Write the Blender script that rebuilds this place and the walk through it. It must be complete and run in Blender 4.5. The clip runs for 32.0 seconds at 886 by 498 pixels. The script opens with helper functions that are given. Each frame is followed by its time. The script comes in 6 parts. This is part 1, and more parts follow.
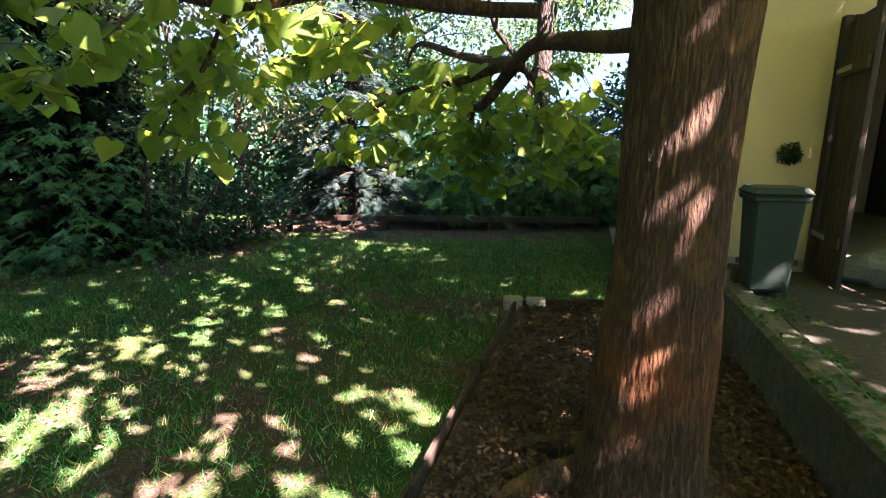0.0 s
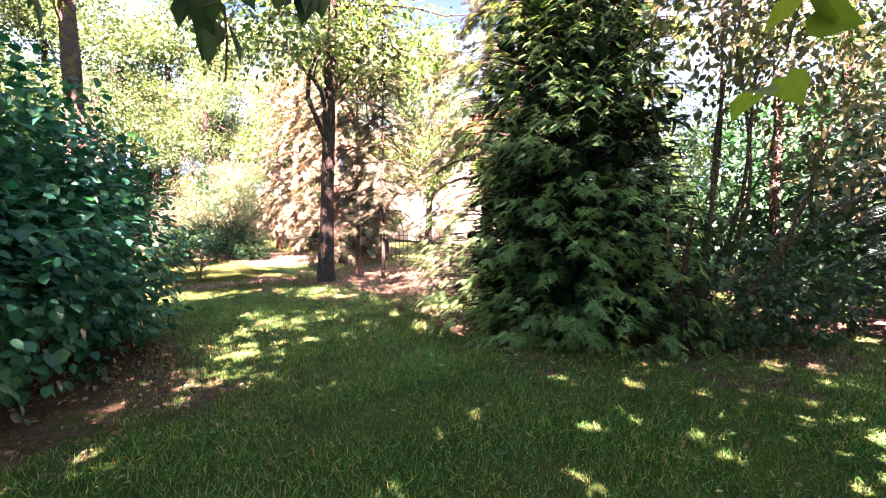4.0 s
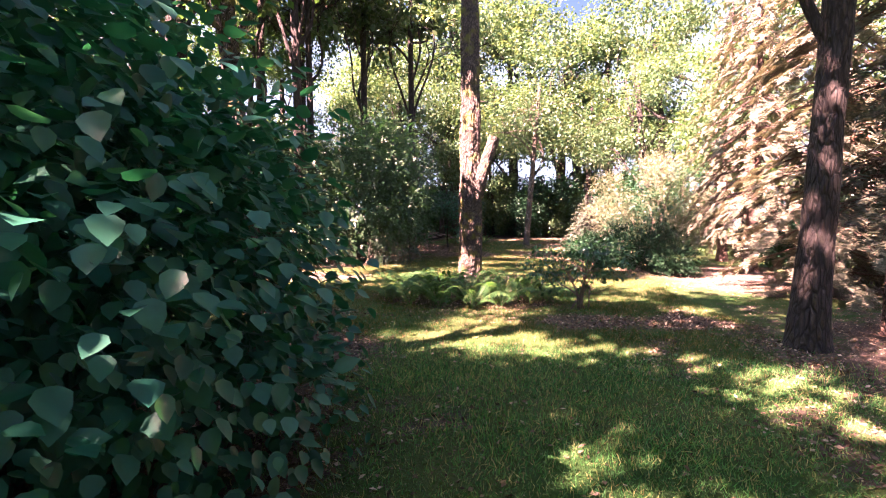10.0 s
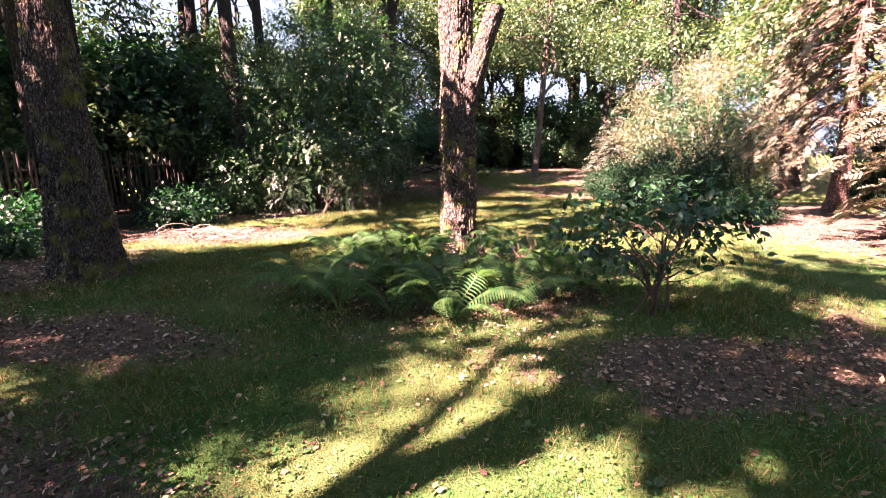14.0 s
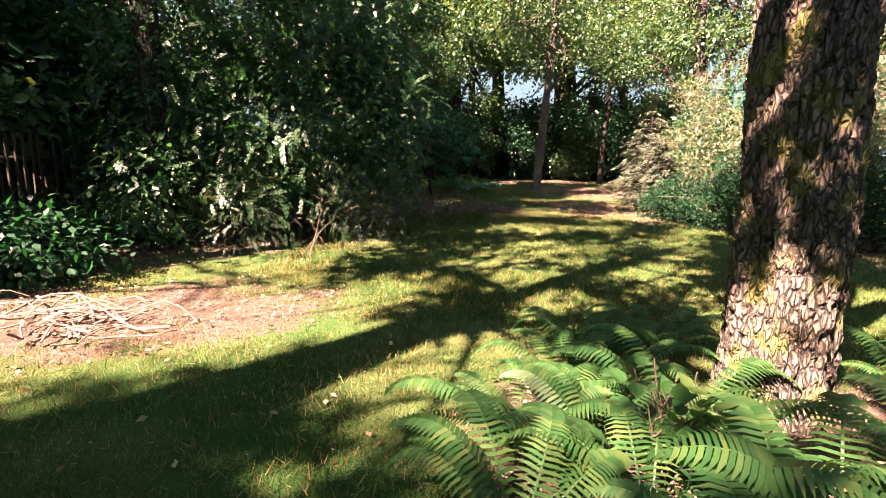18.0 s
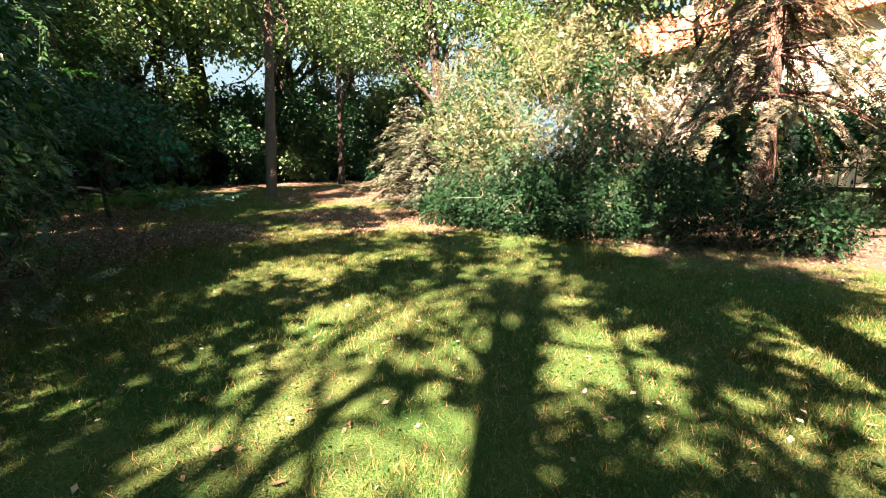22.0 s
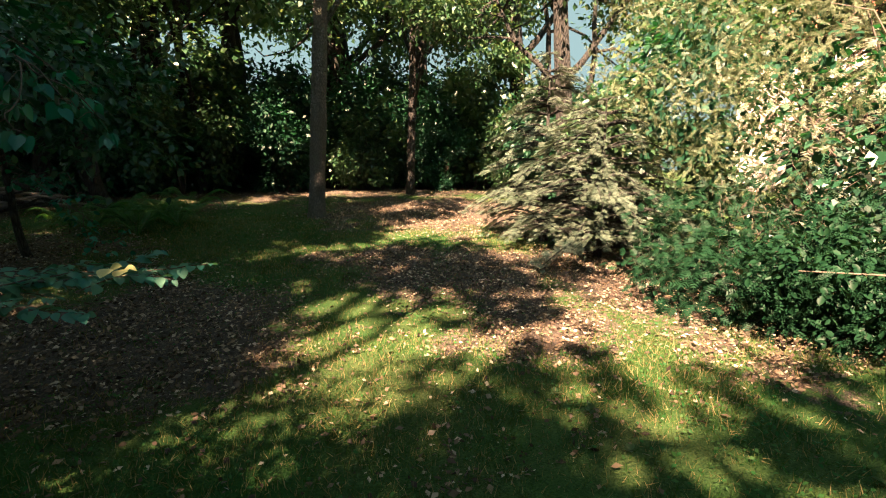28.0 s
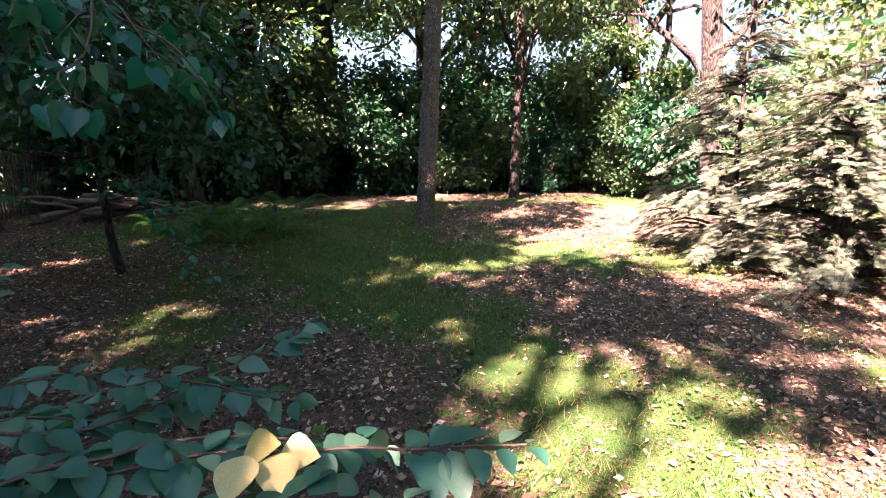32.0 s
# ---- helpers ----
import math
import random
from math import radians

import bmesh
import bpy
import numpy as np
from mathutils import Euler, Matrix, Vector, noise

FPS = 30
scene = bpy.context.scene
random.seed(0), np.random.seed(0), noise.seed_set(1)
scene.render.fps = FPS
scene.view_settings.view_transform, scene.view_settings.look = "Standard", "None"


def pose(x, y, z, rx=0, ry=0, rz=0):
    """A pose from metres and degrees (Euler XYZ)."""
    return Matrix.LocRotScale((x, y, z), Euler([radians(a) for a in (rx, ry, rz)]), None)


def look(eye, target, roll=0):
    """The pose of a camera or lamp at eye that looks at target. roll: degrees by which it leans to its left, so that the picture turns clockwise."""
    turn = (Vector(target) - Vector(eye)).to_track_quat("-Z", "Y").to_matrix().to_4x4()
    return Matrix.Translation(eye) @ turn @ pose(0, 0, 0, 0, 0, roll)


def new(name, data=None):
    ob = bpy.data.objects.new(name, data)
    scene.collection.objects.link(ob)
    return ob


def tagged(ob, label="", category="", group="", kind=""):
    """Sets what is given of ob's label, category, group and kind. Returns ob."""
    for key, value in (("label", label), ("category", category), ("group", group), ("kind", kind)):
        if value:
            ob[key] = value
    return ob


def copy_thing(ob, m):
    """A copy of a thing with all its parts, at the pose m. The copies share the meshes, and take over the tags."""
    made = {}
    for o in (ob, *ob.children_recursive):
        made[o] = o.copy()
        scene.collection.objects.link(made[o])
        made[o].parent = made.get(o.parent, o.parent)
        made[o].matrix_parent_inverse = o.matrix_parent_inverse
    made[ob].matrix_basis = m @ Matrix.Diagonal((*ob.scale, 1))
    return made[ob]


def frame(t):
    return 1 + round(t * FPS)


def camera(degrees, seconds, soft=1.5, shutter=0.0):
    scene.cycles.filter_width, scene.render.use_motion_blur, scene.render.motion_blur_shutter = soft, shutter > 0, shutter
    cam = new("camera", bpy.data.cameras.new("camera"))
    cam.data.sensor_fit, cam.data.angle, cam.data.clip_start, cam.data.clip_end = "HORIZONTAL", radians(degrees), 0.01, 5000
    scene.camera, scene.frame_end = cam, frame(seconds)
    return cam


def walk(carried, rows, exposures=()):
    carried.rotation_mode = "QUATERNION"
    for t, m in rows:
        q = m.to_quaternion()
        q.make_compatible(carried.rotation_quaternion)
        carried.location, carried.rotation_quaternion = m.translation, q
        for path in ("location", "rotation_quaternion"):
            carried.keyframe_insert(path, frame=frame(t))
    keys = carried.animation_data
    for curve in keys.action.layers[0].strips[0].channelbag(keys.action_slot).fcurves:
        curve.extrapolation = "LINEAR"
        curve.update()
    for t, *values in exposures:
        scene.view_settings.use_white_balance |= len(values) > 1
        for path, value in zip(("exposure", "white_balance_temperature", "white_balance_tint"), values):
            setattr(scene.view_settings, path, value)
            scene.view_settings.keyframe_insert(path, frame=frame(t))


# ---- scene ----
cam = camera(85.5, 32.0, soft=1.1)
PATH = [
    (0, (-0.000, -0.000, 1.484), (1.943, 0.237, 1.072), -0.2),
    (0.5, (0.147, 0.211, 1.503), (2.101, 0.308, 1.091), -0.0),
    (1, (0.233, 0.515, 1.504), (2.187, 0.644, 1.097), 0.2),
    (1.5, (0.285, 0.889, 1.489), (2.225, 1.159, 1.088), 0.5),
    (2, (0.492, 1.244, 1.426), (2.383, 1.757, 1.029), 0.4),
    (2.5, (0.659, 1.607, 1.433), (2.469, 2.367, 1.053), 0.4),
    (3, (0.809, 1.964, 1.411), (2.490, 3.005, 1.109), 0.3),
    (3.5, (0.995, 2.320, 1.366), (2.473, 3.655, 1.177), 0.1),
    (4, (1.187, 2.720, 1.296), (2.455, 4.261, 1.171), 0.2),
    (4.5, (1.451, 3.060, 1.251), (2.598, 4.694, 1.131), 0.5),
    (6.5, (2.042, 4.320, 1.332), (3.180, 5.950, 1.124), -1.0),
    (7, (2.339, 4.771, 1.340), (3.420, 6.439, 1.117), -0.7),
    (7.5, (2.533, 5.186, 1.322), (3.497, 6.926, 1.111), -0.6),
    (8, (2.710, 5.603, 1.336), (3.447, 7.453, 1.150), -0.5),
    (8.5, (2.873, 6.053, 1.332), (3.268, 8.007, 1.174), -0.4),
    (9, (2.974, 6.550, 1.271), (2.990, 8.546, 1.141), 0.2),
    (9.5, (3.130, 7.020, 1.231), (2.871, 9.000, 1.116), 0.7),
    (10, (3.237, 7.530, 1.187), (2.887, 9.496, 1.067), 0.7),
    (10.5, (3.314, 7.990, 1.215), (2.965, 9.944, 0.972), 0.4),
    (11, (3.389, 8.493, 1.228), (3.044, 10.427, 0.854), 0.3),
    (11.5, (3.394, 9.010, 1.209), (3.048, 10.936, 0.797), 0.2),
    (12, (3.429, 9.505, 1.177), (3.082, 11.430, 0.765), -0.0),
    (12.5, (3.373, 10.021, 1.173), (3.021, 11.946, 0.759), -0.1),
    (13, (3.293, 10.522, 1.202), (2.943, 12.448, 0.792), -0.0),
    (13.5, (3.163, 11.033, 1.234), (2.817, 12.959, 0.821), -0.1),
    (14, (2.980, 11.537, 1.184), (2.626, 13.463, 0.779), -0.2),
    (14.5, (2.796, 12.081, 1.148), (2.438, 14.007, 0.747), -0.0),
    (16.5, (1.538, 14.417, 1.079), (1.250, 16.360, 0.704), 1.2),
    (17, (0.927, 15.015, 1.049), (0.711, 16.967, 0.671), 1.1),
    (17.5, (0.423, 15.527, 0.979), (0.281, 17.488, 0.613), 1.4),
    (18, (0.143, 16.023, 0.950), (0.046, 17.987, 0.586), 1.3),
    (18.5, (-0.145, 16.533, 0.940), (-0.190, 18.500, 0.580), 1.3),
    (19, (-0.352, 16.975, 0.942), (-0.342, 18.943, 0.586), 1.1),
    (19.5, (-0.405, 17.538, 0.933), (-0.308, 19.504, 0.579), 0.9),
    (20, (-0.462, 18.037, 0.939), (-0.234, 19.992, 0.585), 0.5),
    (20.5, (-0.393, 18.548, 0.920), (0.039, 20.469, 0.566), 0.0),
    (21, (-0.291, 19.091, 0.941), (0.343, 20.954, 0.585), -0.3),
    (21.5, (-0.170, 19.553, 0.965), (0.641, 21.345, 0.605), -0.7),
    (22, (0.094, 20.080, 0.923), (1.058, 21.794, 0.559), -0.9),
    (22.5, (0.276, 20.622, 0.914), (1.332, 22.281, 0.547), -1.0),
    (23, (0.459, 21.144, 0.919), (1.561, 22.773, 0.555), -1.0),
    (23.5, (0.620, 21.674, 0.901), (1.739, 23.292, 0.541), -1.0),
    (24, (0.802, 22.133, 0.939), (1.920, 23.750, 0.572), -1.8),
    (24.5, (1.065, 22.625, 0.980), (2.185, 24.238, 0.600), -2.0),
    (26.5, (1.673, 24.738, 0.914), (2.788, 26.362, 0.572), -1.1),
    (27, (1.601, 25.328, 0.884), (2.695, 26.966, 0.535), -0.5),
    (27.5, (1.426, 25.903, 0.856), (2.389, 27.622, 0.511), -0.1),
    (28, (1.281, 26.402, 0.881), (2.090, 28.199, 0.539), 0.2),
    (28.5, (1.147, 26.936, 0.888), (1.826, 28.785, 0.544), 0.4),
    (29, (1.021, 27.395, 0.861), (1.604, 29.277, 0.518), 0.4),
    (29.5, (0.951, 27.798, 0.844), (1.497, 29.692, 0.502), 0.4),
    (30, (0.880, 28.180, 0.863), (1.408, 30.079, 0.523), 0.1),
    (30.5, (0.774, 28.428, 0.870), (1.289, 30.332, 0.536), -0.0),
    (31, (0.731, 28.481, 0.895), (1.240, 30.387, 0.567), -0.2),
    (31.5, (0.767, 28.401, 0.873), (1.276, 30.306, 0.541), -0.1),
    (32, (0.876, 28.255, 0.847), (1.415, 30.152, 0.512), -0.4),
]
EXPOSURES = [(0, 5.35, 4350, 13), (1, 6.35, 4600, 34), (2, 6.35, 4700, 35), (3, 6.2, 4800, 33), (5, 6.0, 5000, 31), (9, 5.6, 4950, 40), (14, 5.2, 4850, 34), (17.5, 4.75, 4850, 13), (22, 4.75, 4800, 0), (27, 4.5, 4900, 0), (28, 4.2, 4800, -11), (29, 4.6, 4700, -1), (30, 5.2, 4550, 14), (32, 5.35, 4600, 20)]
walk(cam, [(t, look(eye, target, roll)) for t, eye, target, roll in PATH], EXPOSURES)

# ---- world, sun ----
SUN_AZ = Vector((-0.66, -0.75, 0)).normalized()
SUN_EL = radians(46)
to_sun = SUN_AZ * math.cos(SUN_EL) + Vector((0, 0, math.sin(SUN_EL)))
world = bpy.data.worlds.new("sky")
scene.world = world
world.use_nodes = True
wn = world.node_tree.nodes
sky = wn.new("ShaderNodeTexSky")
sky.sky_type = "NISHITA"
sky.sun_disc = False
sky.sun_elevation = SUN_EL
sky.sun_rotation = math.atan2(SUN_AZ.x, SUN_AZ.y)
sky.dust_density = 8.0
sky.air_density = 1.0
# hazy summer sky: most of the blue washed out
haze = wn.new("ShaderNodeHueSaturation")
haze.inputs["Saturation"].default_value = 0.7
world.node_tree.links.new(sky.outputs[0], haze.inputs["Color"])
world.node_tree.links.new(haze.outputs[0], wn["Background"].inputs[0])
wn["Background"].inputs[1].default_value = 0.0068
sun = new("sun", bpy.data.lights.new("sun", "SUN"))
sun.data.energy = 5.0
sun.data.angle = radians(0.55)
sun.data.color = (1.0, 0.52, 0.28)
sun.matrix_world = look(to_sun * 50, (0, 0, 0))

# ---- materials ----
def node_mat(name):
    m = bpy.data.materials.new(name)
    m.use_nodes = True
    return m, m.node_tree.nodes, m.node_tree.links, m.node_tree.nodes["Principled BSDF"]


def blend(n, l, fac, a, b):
    mix = n.new("ShaderNodeMix")
    mix.data_type = "RGBA"
    for sock, val in ((mix.inputs[0], fac), (mix.inputs[6], a), (mix.inputs[7], b)):
        if isinstance(val, bpy.types.NodeSocket):
            l.new(val, sock)
        elif isinstance(val, (int, float)):
            sock.default_value = val
        else:
            sock.default_value = (*val, 1)
    return mix.outputs[2]


def noise_fac(n, l, scale, lo=0.4, hi=0.6, stretch=(1, 1, 1), detail=4, kind="noise"):
    co = n.new("ShaderNodeTexCoord")
    mp = n.new("ShaderNodeMapping")
    mp.inputs["Scale"].default_value = stretch
    l.new(co.outputs["Object"], mp.inputs[0])
    if kind == "noise":
        tx = n.new("ShaderNodeTexNoise")
        tx.inputs["Detail"].default_value = detail
        out = tx.outputs[0]
    else:
        tx = n.new("ShaderNodeTexVoronoi")
        tx.feature = "DISTANCE_TO_EDGE"
        out = tx.outputs[0]
    tx.inputs["Scale"].default_value = scale
    l.new(mp.outputs[0], tx.inputs["Vector"])
    mr = n.new("ShaderNodeMapRange")
    mr.inputs[1].default_value, mr.inputs[2].default_value = lo, hi
    l.new(out, mr.inputs[0])
    return mr.outputs[0]


def bump(n, l, height, strength, dist, bsdf):
    b = n.new("ShaderNodeBump")
    b.inputs["Strength"].default_value, b.inputs["Distance"].default_value = strength, dist
    l.new(height, b.inputs["Height"])
    l.new(b.outputs[0], bsdf.inputs["Normal"])


def surface(name, c1, c2, c3, s1=3.0, s2=40.0, rough=0.85, bumpy=0.4, dist=0.01, stretch=(1, 1, 1), metal=0.0):
    """A rough material with stains at scale s1 and grain at scale s2."""
    m, n, l, p = node_mat(name)
    a = noise_fac(n, l, s1, 0.35, 0.65, stretch)
    g = noise_fac(n, l, s2, 0.3, 0.7, stretch)
    l.new(blend(n, l, g, blend(n, l, a, c1, c2), c3), p.inputs["Base Color"])
    p.inputs["Roughness"].default_value, p.inputs["Metallic"].default_value = rough, metal
    bump(n, l, g, bumpy, dist, p)
    return m


def leafy(name, c1, c2, c3, trans=0.45, rough=0.45, tcol=None, spec=0.4):
    """Thin leaves: each island its own green; some light passes through."""
    m, n, l, p = node_mat(name)
    geo = n.new("ShaderNodeNewGeometry")
    ramp = n.new("ShaderNodeValToRGB")
    e = ramp.color_ramp.elements
    e[0].color, e[1].color = (*c1, 1), (*c3, 1)
    mid = e.new(0.6)
    mid.color = (*c2, 1)
    info = n.new("ShaderNodeObjectInfo")
    both = n.new("ShaderNodeMath")
    both.operation = "ADD"
    l.new(geo.outputs["Random Per Island"], both.inputs[0])
    l.new(info.outputs["Random"], both.inputs[1])
    wrap = n.new("ShaderNodeMath")
    wrap.operation = "FRACT"
    l.new(both.outputs[0], wrap.inputs[0])
    l.new(wrap.outputs[0], ramp.inputs[0])
    vein = noise_fac(n, l, 30, 0.3, 0.7)
    col = blend(n, l, vein, ramp.outputs[0], blend(n, l, 0.25, ramp.outputs[0], (0.02, 0.04, 0.01)))
    l.new(col, p.inputs["Base Color"])
    p.inputs["Roughness"].default_value = rough
    p.inputs["Specular IOR Level"].default_value = spec
    tr = n.new("ShaderNodeBsdfTranslucent")
    hs = n.new("ShaderNodeMix")
    hs.data_type, hs.blend_type = "RGBA", "MULTIPLY"
    hs.inputs[0].default_value = 1
    l.new(col, hs.inputs[6])
    hs.inputs[7].default_value = (*(tcol or (1.9, 1.7, 0.8)), 1)
    l.new(hs.outputs[2], tr.inputs[0])
    mix = n.new("ShaderNodeMixShader")
    mix.inputs[0].default_value = trans
    l.new(p.outputs[0], mix.inputs[1])
    l.new(tr.outputs[0], mix.inputs[2])
    l.new(mix.outputs[0], n["Material Output"].inputs[0])
    return m


def bark_mat(name, dark, mid, light, moss=None, moss_amt=0.0, sc=9.0, stretch=(1, 1, 0.22), ridged=False, plates=True, band=None):
    m, n, l, p = node_mat(name)
    if ridged:
        streak = noise_fac(n, l, sc, 0.43, 0.55, stretch, 6)
        plate = noise_fac(n, l, sc * 0.62, 0.02, 0.14, (1, 1, stretch[2] * 1.8), kind="vor")
        both = n.new("ShaderNodeMath")
        both.operation = "MULTIPLY"
        l.new(streak, both.inputs[0])
        l.new(plate if plates else noise_fac(n, l, sc * 2.2, 0.38, 0.56, stretch, 6), both.inputs[1])
        crack = both.outputs[0]
    else:
        crack = noise_fac(n, l, sc, 0.03, 0.2, stretch, kind="vor")
    grain = noise_fac(n, l, 80, 0.36, 0.64, (1, 1, 0.2))
    big = noise_fac(n, l, 1.7, 0.35, 0.65)
    col = blend(n, l, crack, dark, blend(n, l, grain, mid, light))
    col = blend(n, l, big, col, blend(n, l, 0.35, col, dark))
    if moss:
        mf = noise_fac(n, l, 4.0, 0.75 - moss_amt, 0.9 - moss_amt)
        col = blend(n, l, mf, col, moss)
    if band:
        # rust-coloured alga growing in a belt round the trunk
        at = n.new("ShaderNodeSeparateXYZ")
        l.new(n.new("ShaderNodeNewGeometry").outputs["Position"], at.inputs[0])
        belt = n.new("ShaderNodeMapRange")
        off = n.new("ShaderNodeMath")
        off.operation = "SUBTRACT"
        l.new(at.outputs[2], off.inputs[0])
        off.inputs[1].default_value = band[0]
        far = n.new("ShaderNodeMath")
        far.operation = "ABSOLUTE"
        l.new(off.outputs[0], far.inputs[0])
        l.new(far.outputs[0], belt.inputs[0])
        belt.inputs[1].default_value = band[1]
        belt.inputs[2].default_value = 0.0
        patchy = n.new("ShaderNodeMath")
        patchy.operation = "MULTIPLY"
        l.new(belt.outputs[0], patchy.inputs[0])
        l.new(noise_fac(n, l, 7.0, 0.3, 0.6), patchy.inputs[1])
        col = blend(n, l, patchy.outputs[0], col, blend(n, l, crack, blend(n, l, 0.5, dark, band[2]), band[2]))
    l.new(col, p.inputs["Base Color"])
    p.inputs["Roughness"].default_value = 0.9
    add = n.new("ShaderNodeMath")
    add.operation = "MULTIPLY_ADD"
    l.new(grain, add.inputs[0])
    add.inputs[1].default_value = 0.25
    l.new(crack, add.inputs[2])
    bump(n, l, add.outputs[0], 1.0, 0.035, p)
    return m


BARK_CATALPA = bark_mat("catalpa_bark", (0.03, 0.018, 0.009), (0.085, 0.053, 0.026), (0.13, 0.082, 0.04), (0.13, 0.08, 0.016), 0.18, 44, (1, 1, 0.14), True, False, (0.62, 0.32, (0.2, 0.075, 0.012)))
BARK_OAK = bark_mat("furrowed_bark", (0.01, 0.008, 0.007), (0.1, 0.075, 0.055), (0.27, 0.21, 0.16), (0.1, 0.11, 0.02), 0.2, 30, (1, 1, 0.15), True)
BARK_RIDGE = bark_mat("deep_ridged_bark", (0.0263, 0.0218, 0.018), (0.0975, 0.081, 0.0638), (0.203, 0.173, 0.139), (0.14, 0.145, 0.025), 0.24, 34, (1, 1, 0.35))
BARK_SMOOTH = bark_mat("smooth_grey_bark", (0.05, 0.043, 0.033), (0.085, 0.074, 0.056), (0.12, 0.105, 0.08), (0.07, 0.08, 0.035), 0.15, 26, (1, 1, 0.5))
BARK_DARK = bark_mat("dark_bark", (0.0075, 0.006, 0.00525), (0.0225, 0.0188, 0.015), (0.0413, 0.0338, 0.0263), (0.035, 0.045, 0.015), 0.1, 20)
BARK_RED = bark_mat("reddish_spruce_bark", (0.0372, 0.0217, 0.0155), (0.124, 0.0744, 0.0527), (0.174, 0.112, 0.0806), None, 0, 22, (1, 1, 0.5))
TWIG = surface("twig", (0.07, 0.05, 0.035), (0.11, 0.085, 0.06), (0.05, 0.035, 0.025), 8, 60)
LEAF_CATALPA = leafy("catalpa_leaf", (0.09, 0.16, 0.025), (0.12, 0.2, 0.03), (0.17, 0.24, 0.035), 0.6, 0.4, (3.0, 2.5, 0.6))
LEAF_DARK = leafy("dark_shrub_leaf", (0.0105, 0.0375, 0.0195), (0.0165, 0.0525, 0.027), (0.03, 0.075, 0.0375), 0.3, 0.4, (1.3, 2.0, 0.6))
LEAF_HAZEL = leafy("hazel_leaf", (0.0136, 0.085, 0.0561), (0.0255, 0.123, 0.0808), (0.0595, 0.17, 0.106), 0.3, 0.42, (1.6, 2.0, 0.8), 0.35)
LEAF_DOGWOOD = leafy("dogwood_leaf", (0.0273, 0.0975, 0.0732), (0.0438, 0.127, 0.0975), (0.0975, 0.186, 0.127), 0.3, 0.35, (2.0, 1.9, 0.7))
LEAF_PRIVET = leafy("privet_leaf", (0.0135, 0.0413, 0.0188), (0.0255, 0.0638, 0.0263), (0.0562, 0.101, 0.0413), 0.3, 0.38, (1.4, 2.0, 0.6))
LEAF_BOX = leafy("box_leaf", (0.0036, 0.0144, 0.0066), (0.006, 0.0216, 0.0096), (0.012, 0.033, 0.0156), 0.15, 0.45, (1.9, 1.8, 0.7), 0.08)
LEAF_SPRIG = leafy("silvery_sprig_leaf", (0.0168, 0.0312, 0.0192), (0.0264, 0.0432, 0.0288), (0.048, 0.0624, 0.048), 0.3, 0.35)
LEAF_YOUNG = leafy("young_spruce_needle", (0.0427, 0.063, 0.0413), (0.0758, 0.0944, 0.0675), (0.133, 0.144, 0.108), 0.15, 0.55, (1.5, 1.5, 0.9))
LEAF_MID = leafy("green_leaf", (0.0455, 0.0793, 0.0315), (0.0683, 0.107, 0.0403), (0.114, 0.141, 0.0567), 0.4, 0.38, (1.4, 1.9, 0.6))
LEAF_YELLOW = leafy("yellow_green_leaf", (0.06, 0.076, 0.036), (0.092, 0.108, 0.052), (0.16, 0.164, 0.088), 0.3, 0.5, (1.3, 1.3, 1.0))
LEAF_FAR = leafy("far_woodland_leaf", (0.0269, 0.0648, 0.028), (0.0518, 0.103, 0.0414), (0.114, 0.163, 0.0727), 0.3, 0.35)
LEAF_CYPRESS = leafy("cypress_spray", (0.066, 0.156, 0.066), (0.108, 0.222, 0.09), (0.204, 0.324, 0.12), 0.25, 0.45, (1.8, 1.6, 0.6))
LEAF_DULL = leafy("dull_spruce_needle", (0.025, 0.035, 0.024), (0.045, 0.055, 0.04), (0.09, 0.09, 0.06), 0.15, 0.6, (1.5, 1.5, 0.9))
LEAF_SPRUCE = leafy("spruce_needle", (0.063, 0.0735, 0.0455), (0.105, 0.108, 0.0735), (0.175, 0.164, 0.115), 0.18, 0.6, (1.6, 1.5, 0.9))
LEAF_BLUE = leafy("blue_spruce_needle", (0.0165, 0.038, 0.0396), (0.0248, 0.0495, 0.0528), (0.0385, 0.066, 0.066), 0.15, 0.55, (1.3, 1.4, 1.2))
LEAF_FERN = leafy("fern_green", (0.0215, 0.0734, 0.0184), (0.0398, 0.101, 0.0245), (0.0799, 0.135, 0.0336), 0.45, 0.5, (2.0, 1.9, 0.7))
GRASS = leafy("fresh_grass_blade", (0.05, 0.21, 0.05), (0.11, 0.3, 0.075), (0.42, 0.38, 0.18), 0.35, 0.55, (2.0, 1.4, 0.8), 0.2)
GRASS_DRY = leafy("sun_dried_grass_blade", (0.018, 0.066, 0.007), (0.056, 0.09, 0.02), (0.27, 0.215, 0.105), 0.35, 0.6, (2.1, 1.4, 0.95), 0.08)
WEED = leafy("clover_leaf", (0.02, 0.076, 0.016), (0.04, 0.1, 0.024), (0.08, 0.132, 0.04), 0.3, 0.5, None, 0.12)
LITTER = leafy("dry_leaf", (0.0805, 0.0517, 0.0322), (0.196, 0.138, 0.0897), (0.437, 0.356, 0.265), 0.1, 0.7, (1.2, 1.1, 0.8), 0.15)
CHIPS = leafy("bark_chip", (0.03, 0.02, 0.016), (0.065, 0.042, 0.032), (0.15, 0.105, 0.08), 0.0, 0.8, None, 0.1)
STICK = surface("dead_stick", (0.132, 0.102, 0.078), (0.198, 0.162, 0.132), (0.084, 0.06, 0.048), 6, 50)
